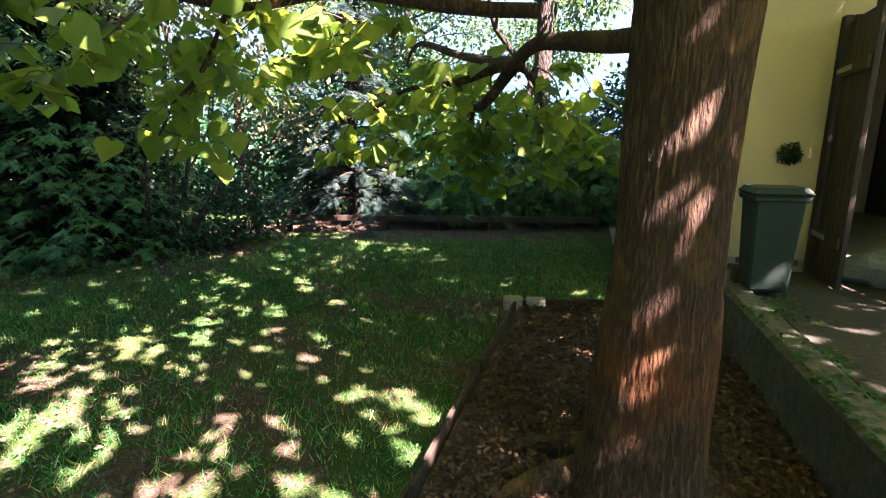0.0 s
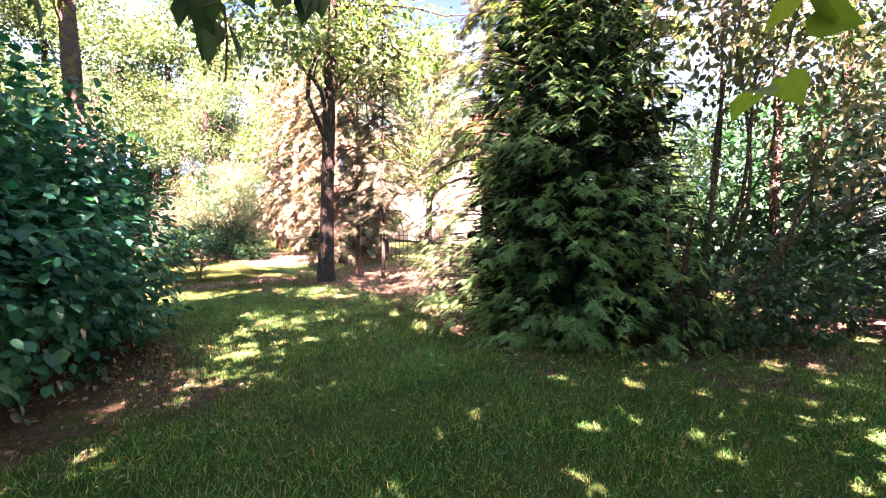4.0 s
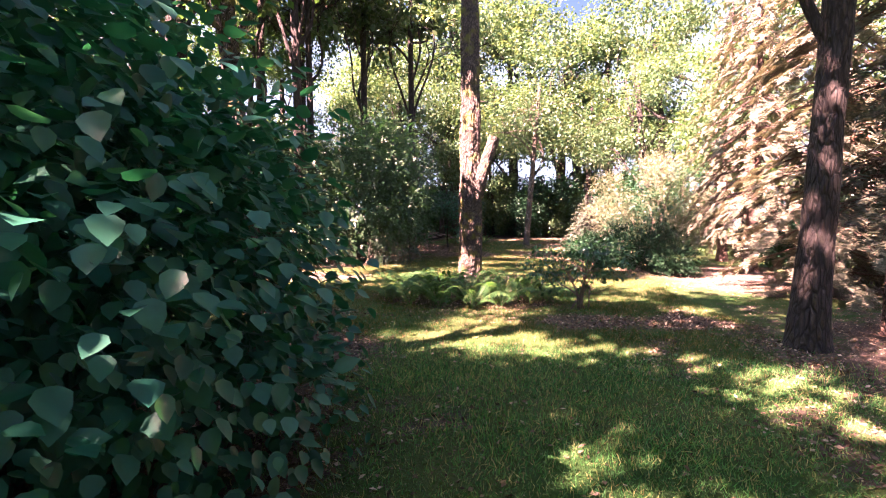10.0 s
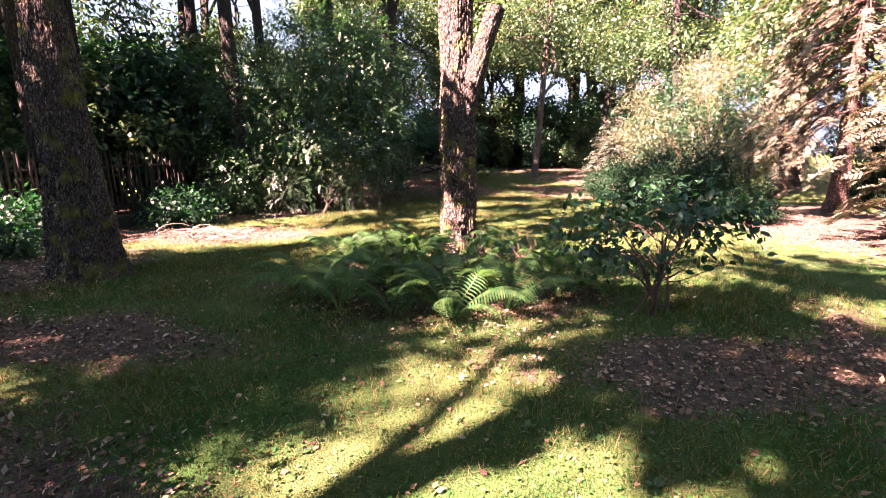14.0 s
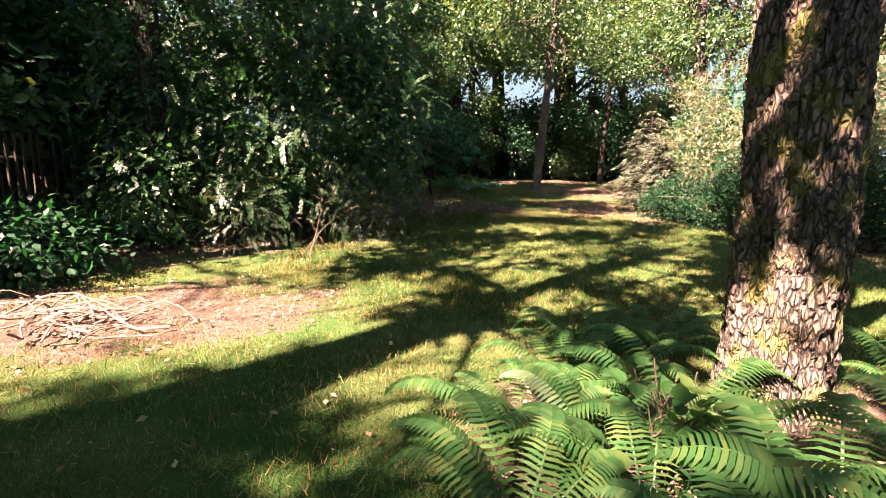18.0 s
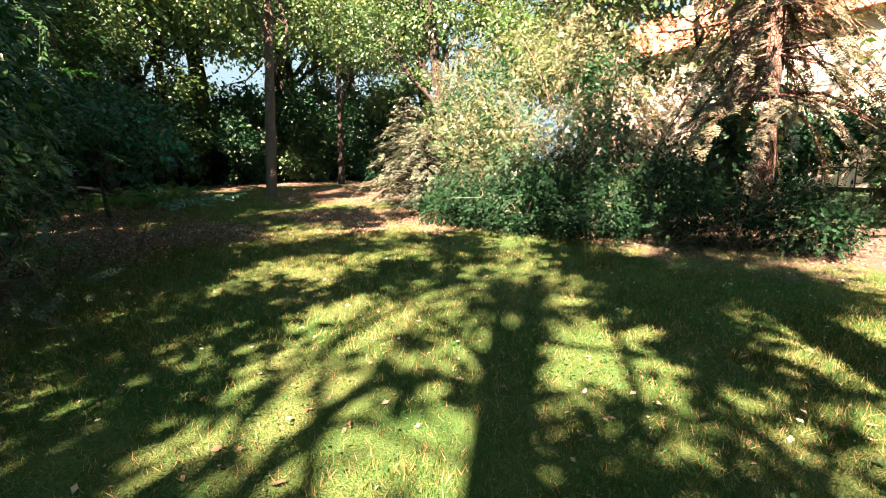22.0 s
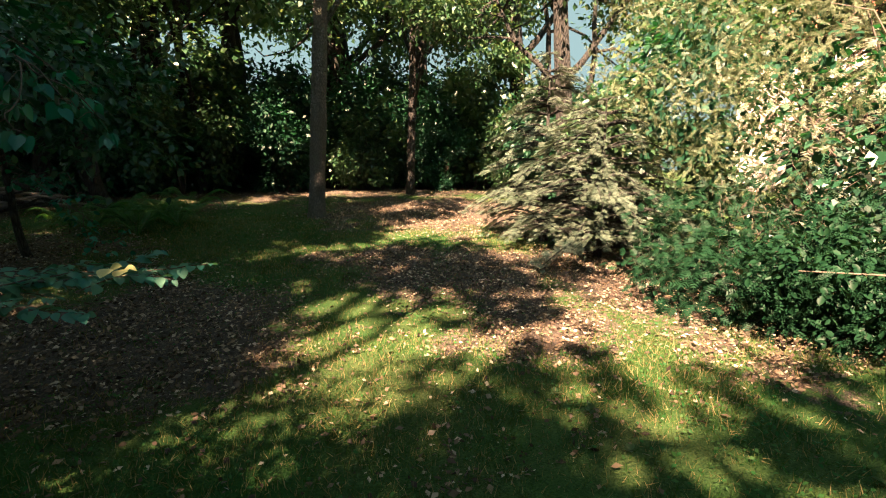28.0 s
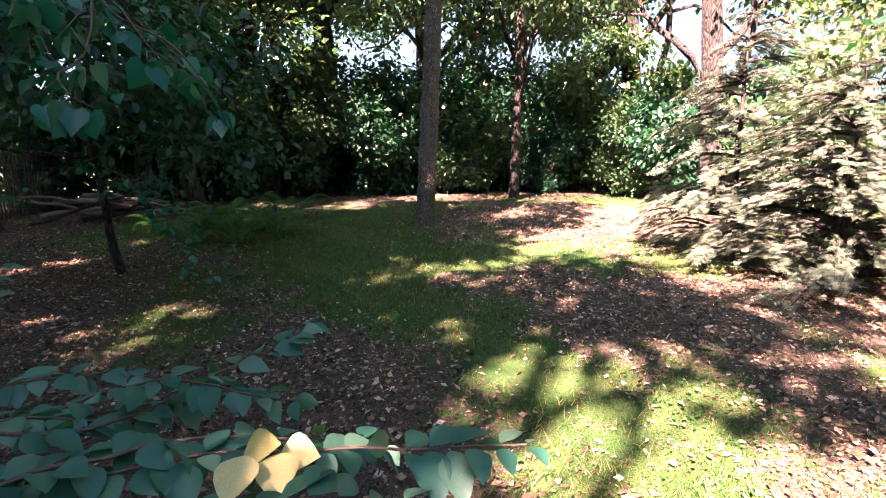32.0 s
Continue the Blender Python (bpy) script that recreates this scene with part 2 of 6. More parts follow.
RENDER = surface("cream_render", (0.508, 0.442, 0.267), (0.526, 0.466, 0.302), (0.478, 0.411, 0.242), 1.3, 90, 0.9, 0.25, 0.004)
BRICK = surface("dark_clinker_brick", (0.06, 0.04, 0.04), (0.1, 0.065, 0.06), (0.045, 0.035, 0.035), 9, 70, 0.6)
MORTAR = surface("grey_mortar", (0.3, 0.28, 0.26), (0.36, 0.34, 0.31), (0.24, 0.22, 0.2), 6, 80)
CONCRETE = surface("weathered_concrete", (0.25, 0.25, 0.23), (0.34, 0.33, 0.31), (0.16, 0.17, 0.14), 2.2, 35, 0.9, 0.5)
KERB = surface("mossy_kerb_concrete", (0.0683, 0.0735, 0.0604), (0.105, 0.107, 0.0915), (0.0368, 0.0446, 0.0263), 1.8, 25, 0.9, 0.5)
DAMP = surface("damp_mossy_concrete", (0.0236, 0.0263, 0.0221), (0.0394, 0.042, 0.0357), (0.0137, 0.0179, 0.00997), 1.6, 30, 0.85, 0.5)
BROWN = surface("brown_painted_metal", (0.085, 0.028, 0.018), (0.1, 0.035, 0.022), (0.065, 0.022, 0.015), 4, 60, 0.45, 0.1)
WOOD_DARK = surface("dark_stained_wood", (0.0188, 0.0142, 0.0105), (0.03, 0.0225, 0.0165), (0.012, 0.00975, 0.0075), 4, 30, 0.6, 0.3, 0.005, (1, 1, 0.15))
EDGE_WOOD = surface("damp_wooden_edging", (0.03, 0.023, 0.016), (0.05, 0.038, 0.027), (0.018, 0.014, 0.01), 3, 30)
PLASTIC_GREEN = surface("green_bin_plastic", (0.0098, 0.028, 0.0235), (0.0147, 0.0364, 0.0308), (0.00686, 0.0202, 0.0168), 3, 60, 0.75, 0.15)
PLASTIC_BLUE = surface("blue_plastic", (0.02, 0.06, 0.2), (0.03, 0.08, 0.26), (0.018, 0.05, 0.16), 3, 60, 0.4, 0.1)
WHITE = surface("white_paint", (0.72, 0.72, 0.7), (0.8, 0.8, 0.78), (0.64, 0.63, 0.6), 3, 60, 0.5, 0.1)
RED = surface("red_paint", (0.42, 0.04, 0.03), (0.5, 0.05, 0.04), (0.36, 0.035, 0.03), 3, 60, 0.5, 0.1)
GREY_CLOTH = surface("grey_sheet", (0.16, 0.19, 0.2), (0.22, 0.25, 0.26), (0.12, 0.14, 0.15), 3, 60, 0.8)
BLACK = surface("black_rubber", (0.015, 0.015, 0.015), (0.025, 0.025, 0.025), (0.01, 0.01, 0.01), 3, 60, 0.6, 0.1)
IRON = surface("black_painted_iron", (0.018, 0.018, 0.018), (0.03, 0.028, 0.026), (0.012, 0.012, 0.012), 5, 60, 0.55, 0.1)
PINK = surface("pale_pink_render", (0.62, 0.48, 0.43), (0.68, 0.54, 0.48), (0.57, 0.44, 0.39), 1, 60)
TILE = surface("red_roof_tile", (0.4, 0.11, 0.06), (0.5, 0.15, 0.08), (0.32, 0.08, 0.05), 3, 30)
ZINC = surface("galvanised_steel", (0.4, 0.41, 0.42), (0.5, 0.51, 0.52), (0.33, 0.34, 0.35), 4, 60, 0.4, 0.1, 0.002, (1, 1, 1), 0.8)
# the dimness of the room is put into this plaster colour
INTERIOR = surface("plaster_with_painted_shade", (0.08, 0.068, 0.056), (0.1, 0.084, 0.072), (0.064, 0.056, 0.048), 2, 50)


def glass_mat():
    m, n, l, p = node_mat("window_glass")
    p.inputs["Base Color"].default_value = (0.85, 0.9, 0.88, 1)
    p.inputs["Roughness"].default_value = 0.03
    p.inputs["Transmission Weight"].default_value = 1.0
    p.inputs["IOR"].default_value = 1.45
    return m


GLASS = glass_mat()


def ground_mat():
    m, n, l, p = node_mat("lawn_and_soil")
    at = n.new("ShaderNodeAttribute")
    at.attribute_name = "soil"
    n1 = noise_fac(n, l, 1.1, 0.35, 0.65)
    n2 = noise_fac(n, l, 14, 0.35, 0.65)
    n3 = noise_fac(n, l, 90, 0.3, 0.7)
    green = blend(n, l, n3, blend(n, l, n1, (0.032, 0.08, 0.012), (0.09, 0.104, 0.032)), (0.018, 0.044, 0.008))
    soil = blend(n, l, n3, blend(n, l, n2, (0.065, 0.052, 0.041), (0.14, 0.11, 0.086)), (0.024, 0.019, 0.015))
    add = n.new("ShaderNodeMath")
    add.operation = "MULTIPLY_ADD"
    l.new(n2, add.inputs[0])
    add.inputs[1].default_value = 0.5
    sub = n.new("ShaderNodeMath")
    sub.operation = "SUBTRACT"
    l.new(at.outputs["Fac"], sub.inputs[0])
    sub.inputs[1].default_value = 0.25
    l.new(sub.outputs[0], add.inputs[2])
    mr = n.new("ShaderNodeMapRange")
    mr.inputs[1].default_value, mr.inputs[2].default_value = 0.35, 0.65
    l.new(add.outputs[0], mr.inputs[0])
    l.new(blend(n, l, mr.outputs[0], green, soil), p.inputs["Base Color"])
    p.inputs["Roughness"].default_value = 0.95
    p.inputs["Specular IOR Level"].default_value = 0.15
    bump(n, l, n3, 0.7, 0.02, p)
    return m


GROUND = ground_mat()


def haze_mat():
    m, n, l, p = node_mat("bright_haze")
    e = n.new("ShaderNodeEmission")
    e.inputs[0].default_value = (0.9, 0.9, 0.76, 1)
    e.inputs[1].default_value = 0.036
    l.new(e.outputs[0], n["Material Output"].inputs[0])
    return m


HAZE = haze_mat()

# ---- building tools ----
rng = np.random.default_rng(7)
HY = [-2, 2, 6, 10, 14, 18, 22, 26, 30, 34, 38, 42, 50]
HZ = [0.0, -0.01, -0.14, -0.24, -0.27, -0.41, -0.46, -0.45, -0.49, -0.43, -0.24, -0.08, 0.0]


def gz(x, y):
    return np.interp(y, HY, HZ)


def link_mesh(name, verts, faces, material, parent=None, label="", smooth=False):
    """faces: list of index arrays, one array for each corner count."""
    me = bpy.data.meshes.new(name)
    verts = np.asarray(verts, np.float32)
    me.vertices.add(len(verts))
    me.vertices.foreach_set("co", verts.ravel())
    faces = [np.asarray(f, np.int32) for f in faces if len(f)]
    loops = np.concatenate([f.ravel() for f in faces])
    sizes = np.concatenate([np.full(len(f), f.shape[1], np.int32) for f in faces])
    me.loops.add(len(loops))
    me.loops.foreach_set("vertex_index", loops)
    me.polygons.add(len(sizes))
    me.polygons.foreach_set("loop_start", np.concatenate([[0], np.cumsum(sizes)[:-1]]).astype(np.int32))
    me.polygons.foreach_set("loop_total", sizes)
    if smooth:
        me.polygons.foreach_set("use_smooth", np.ones(len(sizes), bool))
    me.update(calc_edges=True)
    me.materials.append(material)
    ob = new(name, me)
    if parent:
        ob.parent = parent
    if label:
        ob["label"] = label
    return ob


def part(name, bm, material, parent=None, label="", smooth=False):
    me = bpy.data.meshes.new(name)
    bm.to_mesh(me)
    bm.free()
    me.materials.append(material)
    if smooth:
        me.polygons.foreach_set("use_smooth", np.ones(len(me.polygons), bool))
    ob = new(name, me)
    if parent:
        ob.parent = parent
    if label:
        ob["label"] = label
    return ob


def thing(name, at, label, category, group="", kind=""):
    ob = new(name)
    ob.matrix_basis = at if isinstance(at, Matrix) else Matrix.Translation(at)
    ob.empty_display_size = 0.2
    return tagged(ob, label, category, group, kind)


def box(x0, y0, z0, x1, y1, z1, bevel=0.006, bm=None):
    own = bmesh.new()
    bmesh.ops.create_cube(own, size=1)
    for v in own.verts:
        v.co = Vector(((x0 + x1) / 2 + v.co.x * (x1 - x0), (y0 + y1) / 2 + v.co.y * (y1 - y0), (z0 + z1) / 2 + v.co.z * (z1 - z0)))
    if bevel:
        bmesh.ops.bevel(own, geom=own.edges[:], offset=bevel, segments=1, affect="EDGES")
    if bm is None:
        return own
    me = bpy.data.meshes.new("tmp")
    own.to_mesh(me)
    own.free()
    bm.from_mesh(me)
    bpy.data.meshes.remove(me)
    return bm


def smooth_noise(p, seed=0):
    """Cheap smooth noise in about -1..1 for points (n, 3) at unit scale."""
    r = np.random.default_rng(1000 + seed)
    out = np.zeros(len(p))
    for k in range(6):
        d = r.normal(size=3)
        out += np.sin(p @ d * 1.6 + r.uniform(0, 6.28))
    return out / 3.0


def tube(points, radii, sides=10, wob=0.0, seed=0, furrow=0.0, freq=14, ridges=0):
    """Vertices and faces of a tapered tube along points."""
    pts = np.asarray(points, float)
    n = len(pts)
    tang = np.gradient(pts, axis=0)
    tang /= np.linalg.norm(tang, axis=1, keepdims=True) + 1e-9
    ref = np.where(np.abs(tang[:, 2:3]) > 0.9, [[1.0, 0, 0]], [[0, 0, 1.0]])
    a = np.cross(tang, ref)
    a /= np.linalg.norm(a, axis=1, keepdims=True) + 1e-9
    b = np.cross(tang, a)
    ang = np.linspace(0, 2 * np.pi, sides, endpoint=False)
    ring = np.cos(ang)[None, :, None] * a[:, None] + np.sin(ang)[None, :, None] * b[:, None]
    rad = np.asarray(radii, float)[:, None] * np.ones((n, sides))
    base = pts[:, None] + ring * rad[..., None]
    if wob or furrow:
        q = base.reshape(-1, 3)
        k = wob * smooth_noise(q * 2.2, seed).reshape(n, sides)
        if furrow:
            along = np.concatenate([[0], np.cumsum(np.linalg.norm(np.diff(pts, axis=0), axis=1))])[:, None]
            wave = smooth_noise(np.stack([np.cos(ang)[None] * freq * 0.5 + 0 * along, np.sin(ang)[None] * freq * 0.5 + 0 * along, along * freq * 0.22 + 0 * ang[None]], -1).reshape(-1, 3), seed + 5).reshape(n, sides)
            k = k + furrow * (1 - 2 * np.exp(-(wave * 2.2) ** 2))
        if ridges:
            # tall plates with deep fissures between them, broken across here and there
            along = np.concatenate([[0], np.cumsum(np.linalg.norm(np.diff(pts, axis=0), axis=1))])[:, None] + 0 * ang[None]
            q3 = np.stack([np.cos(ang)[None] * 1.3 + 0 * along, np.sin(ang)[None] * 1.3 + 0 * along, along * 3.2], -1).reshape(-1, 3)
            sway = smooth_noise(q3 * 1.6, seed + 31).reshape(n, sides) * 1.5 + smooth_noise(q3 * 4.1, seed + 32).reshape(n, sides) * 0.7
            ph = ang[None] * ridges / 2 + sway
            cell = np.floor(ph / np.pi)
            lift = np.clip(np.abs(np.sin(ph)) * 1.9, 0, 1) ** 0.7
            cut = np.abs(np.sin(along * (9 + 3 * np.sin(cell * 2.4)) + cell * 1.7 + 0.8 * sway))
            lift *= np.clip(cut * 3.2, 0.25, 1)
            k = k + 0.17 * (lift - 1) + 0.035 * smooth_noise(q3 * 9, seed + 33).reshape(n, sides) + 0.05 * np.sin(cell * 5.1)
        base = pts[:, None] + ring * (rad * (1 + k))[..., None]
    v = base.reshape(-1, 3)
    i = np.arange(n - 1)[:, None] * sides
    j = np.arange(sides)[None]
    f = np.stack([i + j, i + (j + 1) % sides, i + sides + (j + 1) % sides, i + sides + j], -1).reshape(-1, 4)
    return v, f


def joined(pieces):
    vs, fs, off = [], [], 0
    for v, f in pieces:
        vs.append(v)
        fs.append(f + off)
        off += len(v)
    return np.concatenate(vs), [np.concatenate(fs)]


def curve_pts(p0, p1, n=10, sag=0.0, wob=0.1, seed=0):
    r = np.random.default_rng(seed)
    s = np.linspace(0, 1, n)[:, None]
    p0, p1 = np.asarray(p0, float), np.asarray(p1, float)
    length = np.linalg.norm(p1 - p0)
    bend = sum(np.sin(s * np.pi * k + r.uniform(0, 3)) * r.normal(size=3) / k for k in (1, 2, 3)) * wob * length * 0.3
    bend = bend - (bend[0] * (1 - s) + bend[-1] * s)
    return p0 + (p1 - p0) * s + bend + np.array([0, 0, sag]) * length * np.sin(s * np.pi)


def half(vs):
    """A leaf shape from its right half outline: two folded blades on one midrib."""
    vs = np.array(vs, float)
    k = len(vs)
    left = vs * [1, -1, 1]
    allv = np.concatenate([vs, left[1:-1]])
    right_face = list(range(k))
    left_face = [0] + [k + i for i in range(k - 2)] + [k - 1]
    return allv, np.array([right_face, left_face[::-1]])


T_RHOMB = (np.array([[0, 0, 0], [0.45, 0.3, 0.06], [1, 0, -0.04], [0.45, -0.3, 0.06]]), np.array([[0, 1, 2, 3]]))
T_OVAL = half([[0, 0, 0], [0.25, 0.26, 0.05], [0.6, 0.27, 0.05], [1, 0, -0.1]])
T_HEART = half([[0.06, 0, 0.02], [-0.06, 0.2, 0.06], [0.12, 0.42, 0.08], [0.45, 0.44, 0.05], [0.8, 0.2, -0.03], [1.08, 0, -0.14]])
T_OVATE = half([[0, 0, 0], [0.04, 0.22, 0.03], [0.3, 0.42, 0.06], [0.65, 0.32, 0.03], [1, 0, -0.1]])
T_BLADE = (np.array([[0, -0.045, 0], [0, 0.045, 0], [1, 0.0, 0.0]]), np.array([[0, 1, 2]]))


def feather(pairs, width, length, droop=0.25, sweep=0.5):
    """A flat spray: a midrib with narrow side blades."""
    vs, fs = [], []
    for i in range(pairs):
        x = 0.08 + 0.85 * i / pairs
        ll = length * (1 - 0.75 * (i / pairs)) + 0.05
        for sgn in (-1, 1):
            k = len(vs)
            z = -droop * x * x
            vs += [[x, 0, z], [x + width, 0, z], [x + ll * sweep + width * 0.4, sgn * ll, z - droop * 0.5 * ll], [x + ll * sweep - width * 0.1, sgn * ll, z - droop * 0.5 * ll]]
            fs.append([k, k + 1, k + 2, k + 3])
    k = len(vs)
    vs += [[0, 0.02, 0], [0, -0.02, 0], [1.05, -0.008, -droop], [1.05, 0.008, -droop]]
    fs.append([k, k + 1, k + 2, k + 3])
    return np.array(vs, float), np.array(fs)


def sprig(pairs, leaf, width, droop=0.3):
    """An arching shoot with small leaves in pairs."""
    vs, fs = [], []
    for i in range(pairs * 2 + 1):
        x = 0.12 + 0.8 * (i // 2) / pairs if i < pairs * 2 else 0.92
        sg = (1, -1)[i % 2] if i < pairs * 2 else 0
        ax = unit(np.array([0.6 if sg else 1.0, 0.8 * sg, 0.12 - 0.2 * (i % 3)]))
        sd = np.array([-ax[1], ax[0], 0.25 * (-1) ** i])
        q = np.array([x, 0, -droop * x * x])
        k = len(vs)
        vs += [q, q + ax * leaf * 0.45 + sd * width, q + ax * leaf, q + ax * leaf * 0.45 - sd * width]
        fs.append([k, k + 1, k + 2, k + 3])
    k = len(vs)
    vs += [[0, 0.008, 0], [0, -0.008, 0], [0.95, -0.003, -droop], [0.95, 0.003, -droop]]
    fs.append([k, k + 1, k + 2, k + 3])
    return np.array(vs, float), np.array(fs)


def unit(v):
    return v / (np.linalg.norm(v, axis=-1, keepdims=True) + 1e-9)


T_SPRIG = sprig(8, 0.17, 0.036)
T_LACE = feather(6, 0.13, 0.22, 0.45, 1.25)
T_LACE = (T_LACE[0] * (1 + 0.16 * np.sin(np.arange(len(T_LACE[0]))[:, None] // 4 * 2.6) * [0.3, 1, 1]), T_LACE[1])
T_SPRAY = feather(4, 0.16, 0.42, 0.3, 0.7)
T_TWIG = feather(4, 0.14, 0.34, 0.2, 0.6)


def scatter(template, pos, xdir, nrm, size):
    tv, tf = template
    x = unit(xdir)
    nrm = unit(nrm - (nrm * x).sum(-1, keepdims=True) * x + 1e-6)
    y = np.cross(nrm, x)
    s = np.asarray(size)[:, None, None]
    v = pos[:, None] + s * (tv[None, :, 0:1] * x[:, None] + tv[None, :, 1:2] * y[:, None] + tv[None, :, 2:3] * nrm[:, None])
    f = tf[None] + (np.arange(len(pos)) * len(tv))[:, None, None]
    return v.reshape(-1, 3), f.reshape(-1, tf.shape[1])


def lobe_points(lobes, n, r, shell=0.55, clump=0.0, per=12, squash=0.7):
    """Points in the outer shell of a union of ellipsoids (cx, cy, cz, rx, ry, rz), gathered in clumps. Returns places and outward ways."""
    lobes = np.asarray(lobes, float)
    w = (lobes[:, 3] * lobes[:, 4] + lobes[:, 3] * lobes[:, 5] + lobes[:, 4] * lobes[:, 5])
    m = max(1, n // per) if clump else n
    which = r.choice(len(lobes), m, p=w / w.sum())
    d = unit(r.normal(size=(m, 3)))
    rad = shell + (1 - shell) * r.random(m) ** 0.6
    uneven = 1 + 0.16 * smooth_noise(d * 2.4 + which[:, None] * 3.1, 3)
    c = lobes[which, :3] + d * lobes[which, 3:] * (rad * uneven)[:, None]
    if not clump:
        return c, d
    k = np.repeat(np.arange(m), per)
    off = r.normal(size=(len(k), 3)) * clump * np.array([1, 1, squash])
    return c[k] + off, unit(d[k] + 0.5 * unit(off))


def leaves(name, lobes, n, size, material, parent, template=T_RHOMB, seed=1, shell=0.55, clump=0.25, per=12, up=0.7, droop=0.3, floor=None, jitter=0.6, label="", keep=None):
    r = np.random.default_rng(seed)
    pos, out = lobe_points(lobes, n, r, shell, clump, per)
    if floor is not None:
        ok = pos[:, 2] > floor
        pos, out = pos[ok], out[ok]
    if keep is not None:
        ok = keep(pos)
        pos, out = pos[ok], out[ok]
    k = len(pos)
    nrm = unit(out * (1 - up) + np.array([0, 0, up]) + jitter * 0.5 * r.normal(size=(k, 3)))
    xd = out * 0.7 + jitter * r.normal(size=(k, 3)) - np.array([0, 0, droop])
    v, f = scatter(template, pos, xd, nrm, size * r.uniform(0.6, 1.25, k))
    base = np.array(parent.matrix_basis.translation) if parent else 0
    return link_mesh(name, v - base, [f], material, parent, label)


def trunk_part(parent, pts, radii, material, sides=20, name="trunk", seed=0, furrow=0.05, wob=0.08, freq=14, label="", ridges=0):
    base = np.array(parent.matrix_basis.translation)
    v, f = tube(np.asarray(pts) - base, radii, sides, wob, seed, furrow, freq, ridges)
    return link_mesh(name, v, [f], material, parent, label, smooth=True)


def spread_trunk(x, y, r0, top, height, n=40, flare=0.5, low=-0.12, taper=0.45):
    """Centre line and radii of a trunk with a root flare."""
    s = np.linspace(0, 1, n) ** 1.3
    z0 = float(gz(x, y)) + low
    pts = np.stack([x + (top[0] - x) * s, y + (top[1] - y) * s, z0 + (height - z0) * s], -1)
    z = pts[:, 2] - z0
    rad = r0 * (1 - taper * s ** (1.0 if taper < 0.5 else 0.55)) * (1 + flare * np.exp(-z / 0.22))
    return pts, rad


def tree(name, label, x, y, r0, top, height, material, lobes, n, size, leaf, limbs=6, seed=1, sides=22, furrow=0.05, freq=14, clump=0.4, per=25, rows=40, group="", template=T_RHOMB, category="tree", first=0.45, flare=0.5, keep=None, shell=0.3, taper=0.45, ridges=0, trunk_mat=None, masses=0, mass=1.1):
    t = thing(name, (x, y, float(gz(x, y))), label, category, group)
    pts, rad = spread_trunk(x, y, r0, top, height, rows, flare, taper=taper)
    if ridges:
        s = np.concatenate([np.linspace(0, 0.4, rows), np.linspace(0.42, 1, 30)])
        zf = (pts[:, 2] - pts[0, 2]) / (pts[-1, 2] - pts[0, 2])
        fine = np.stack([np.interp(s, zf, pts[:, j]) for j in range(3)], -1)
        trunk_part(t, fine, np.interp(s, zf, rad), trunk_mat or material, sides, seed=seed, furrow=0.01, freq=freq, ridges=ridges)
    else:
        trunk_part(t, pts, rad, material, sides, seed=seed, furrow=furrow, freq=freq)
    r = np.random.default_rng(seed)
    lob = np.asarray(lobes, float)
    for i in range(limbs):
        k = int(np.interp(first + (0.97 - first) * i / max(1, limbs - 1), np.linspace(0, 1, len(pts)), np.arange(len(pts))))
        L = lob[i % len(lob)]
        goal = L[:3] + unit(r.normal(size=3)) * L[3:] * 0.35
        c = curve_pts(pts[k], goal, 10, 0.08, 0.25, seed * 31 + i)
        pieces = [tube(c, np.linspace(rad[k] * 0.45, 0.02, 10), 8)]
        for j in range(3):
            q = c[4 + 2 * j - (j == 2)]
            g2 = goal + r.normal(size=3) * L[3:] * 0.55
            pieces.append(tube(curve_pts(q, g2, 7, 0.05, 0.3, seed * 77 + i * 5 + j), np.linspace(rad[k] * 0.18, 0.008, 7), 6))
        v, f = joined(pieces)
        link_mesh("limb", v - np.array(t.matrix_basis.translation), f, material, t, smooth=True)
    tagged(leaves("crown", clumps(lobes, masses, seed + 50, mass, 0.7) if masses else lobes, n, size, leaf, t, template, seed, shell=shell, clump=clump, per=per, keep=keep), kind="stuff")
    return t


def clumps(lobes, k, seed, size, squash=0.8):
    """Many small uneven lobes spread over the surface of a few large ones."""
    r = np.random.default_rng(seed)
    lob = np.asarray(lobes, float)
    w = lob[:, 3] * lob[:, 4] + lob[:, 3] * lob[:, 5]
    out = []
    for i in r.choice(len(lob), k, p=w / w.sum()):
        d = unit(r.normal(size=3))
        c = lob[i, :3] + d * lob[i, 3:] * r.uniform(0.62, 0.95)
        s = size * r.uniform(0.55, 1.3)
        out.append((*c, s * r.uniform(0.8, 1.2), s * r.uniform(0.8, 1.2), s * squash * r.uniform(0.8, 1.3)))
    return out


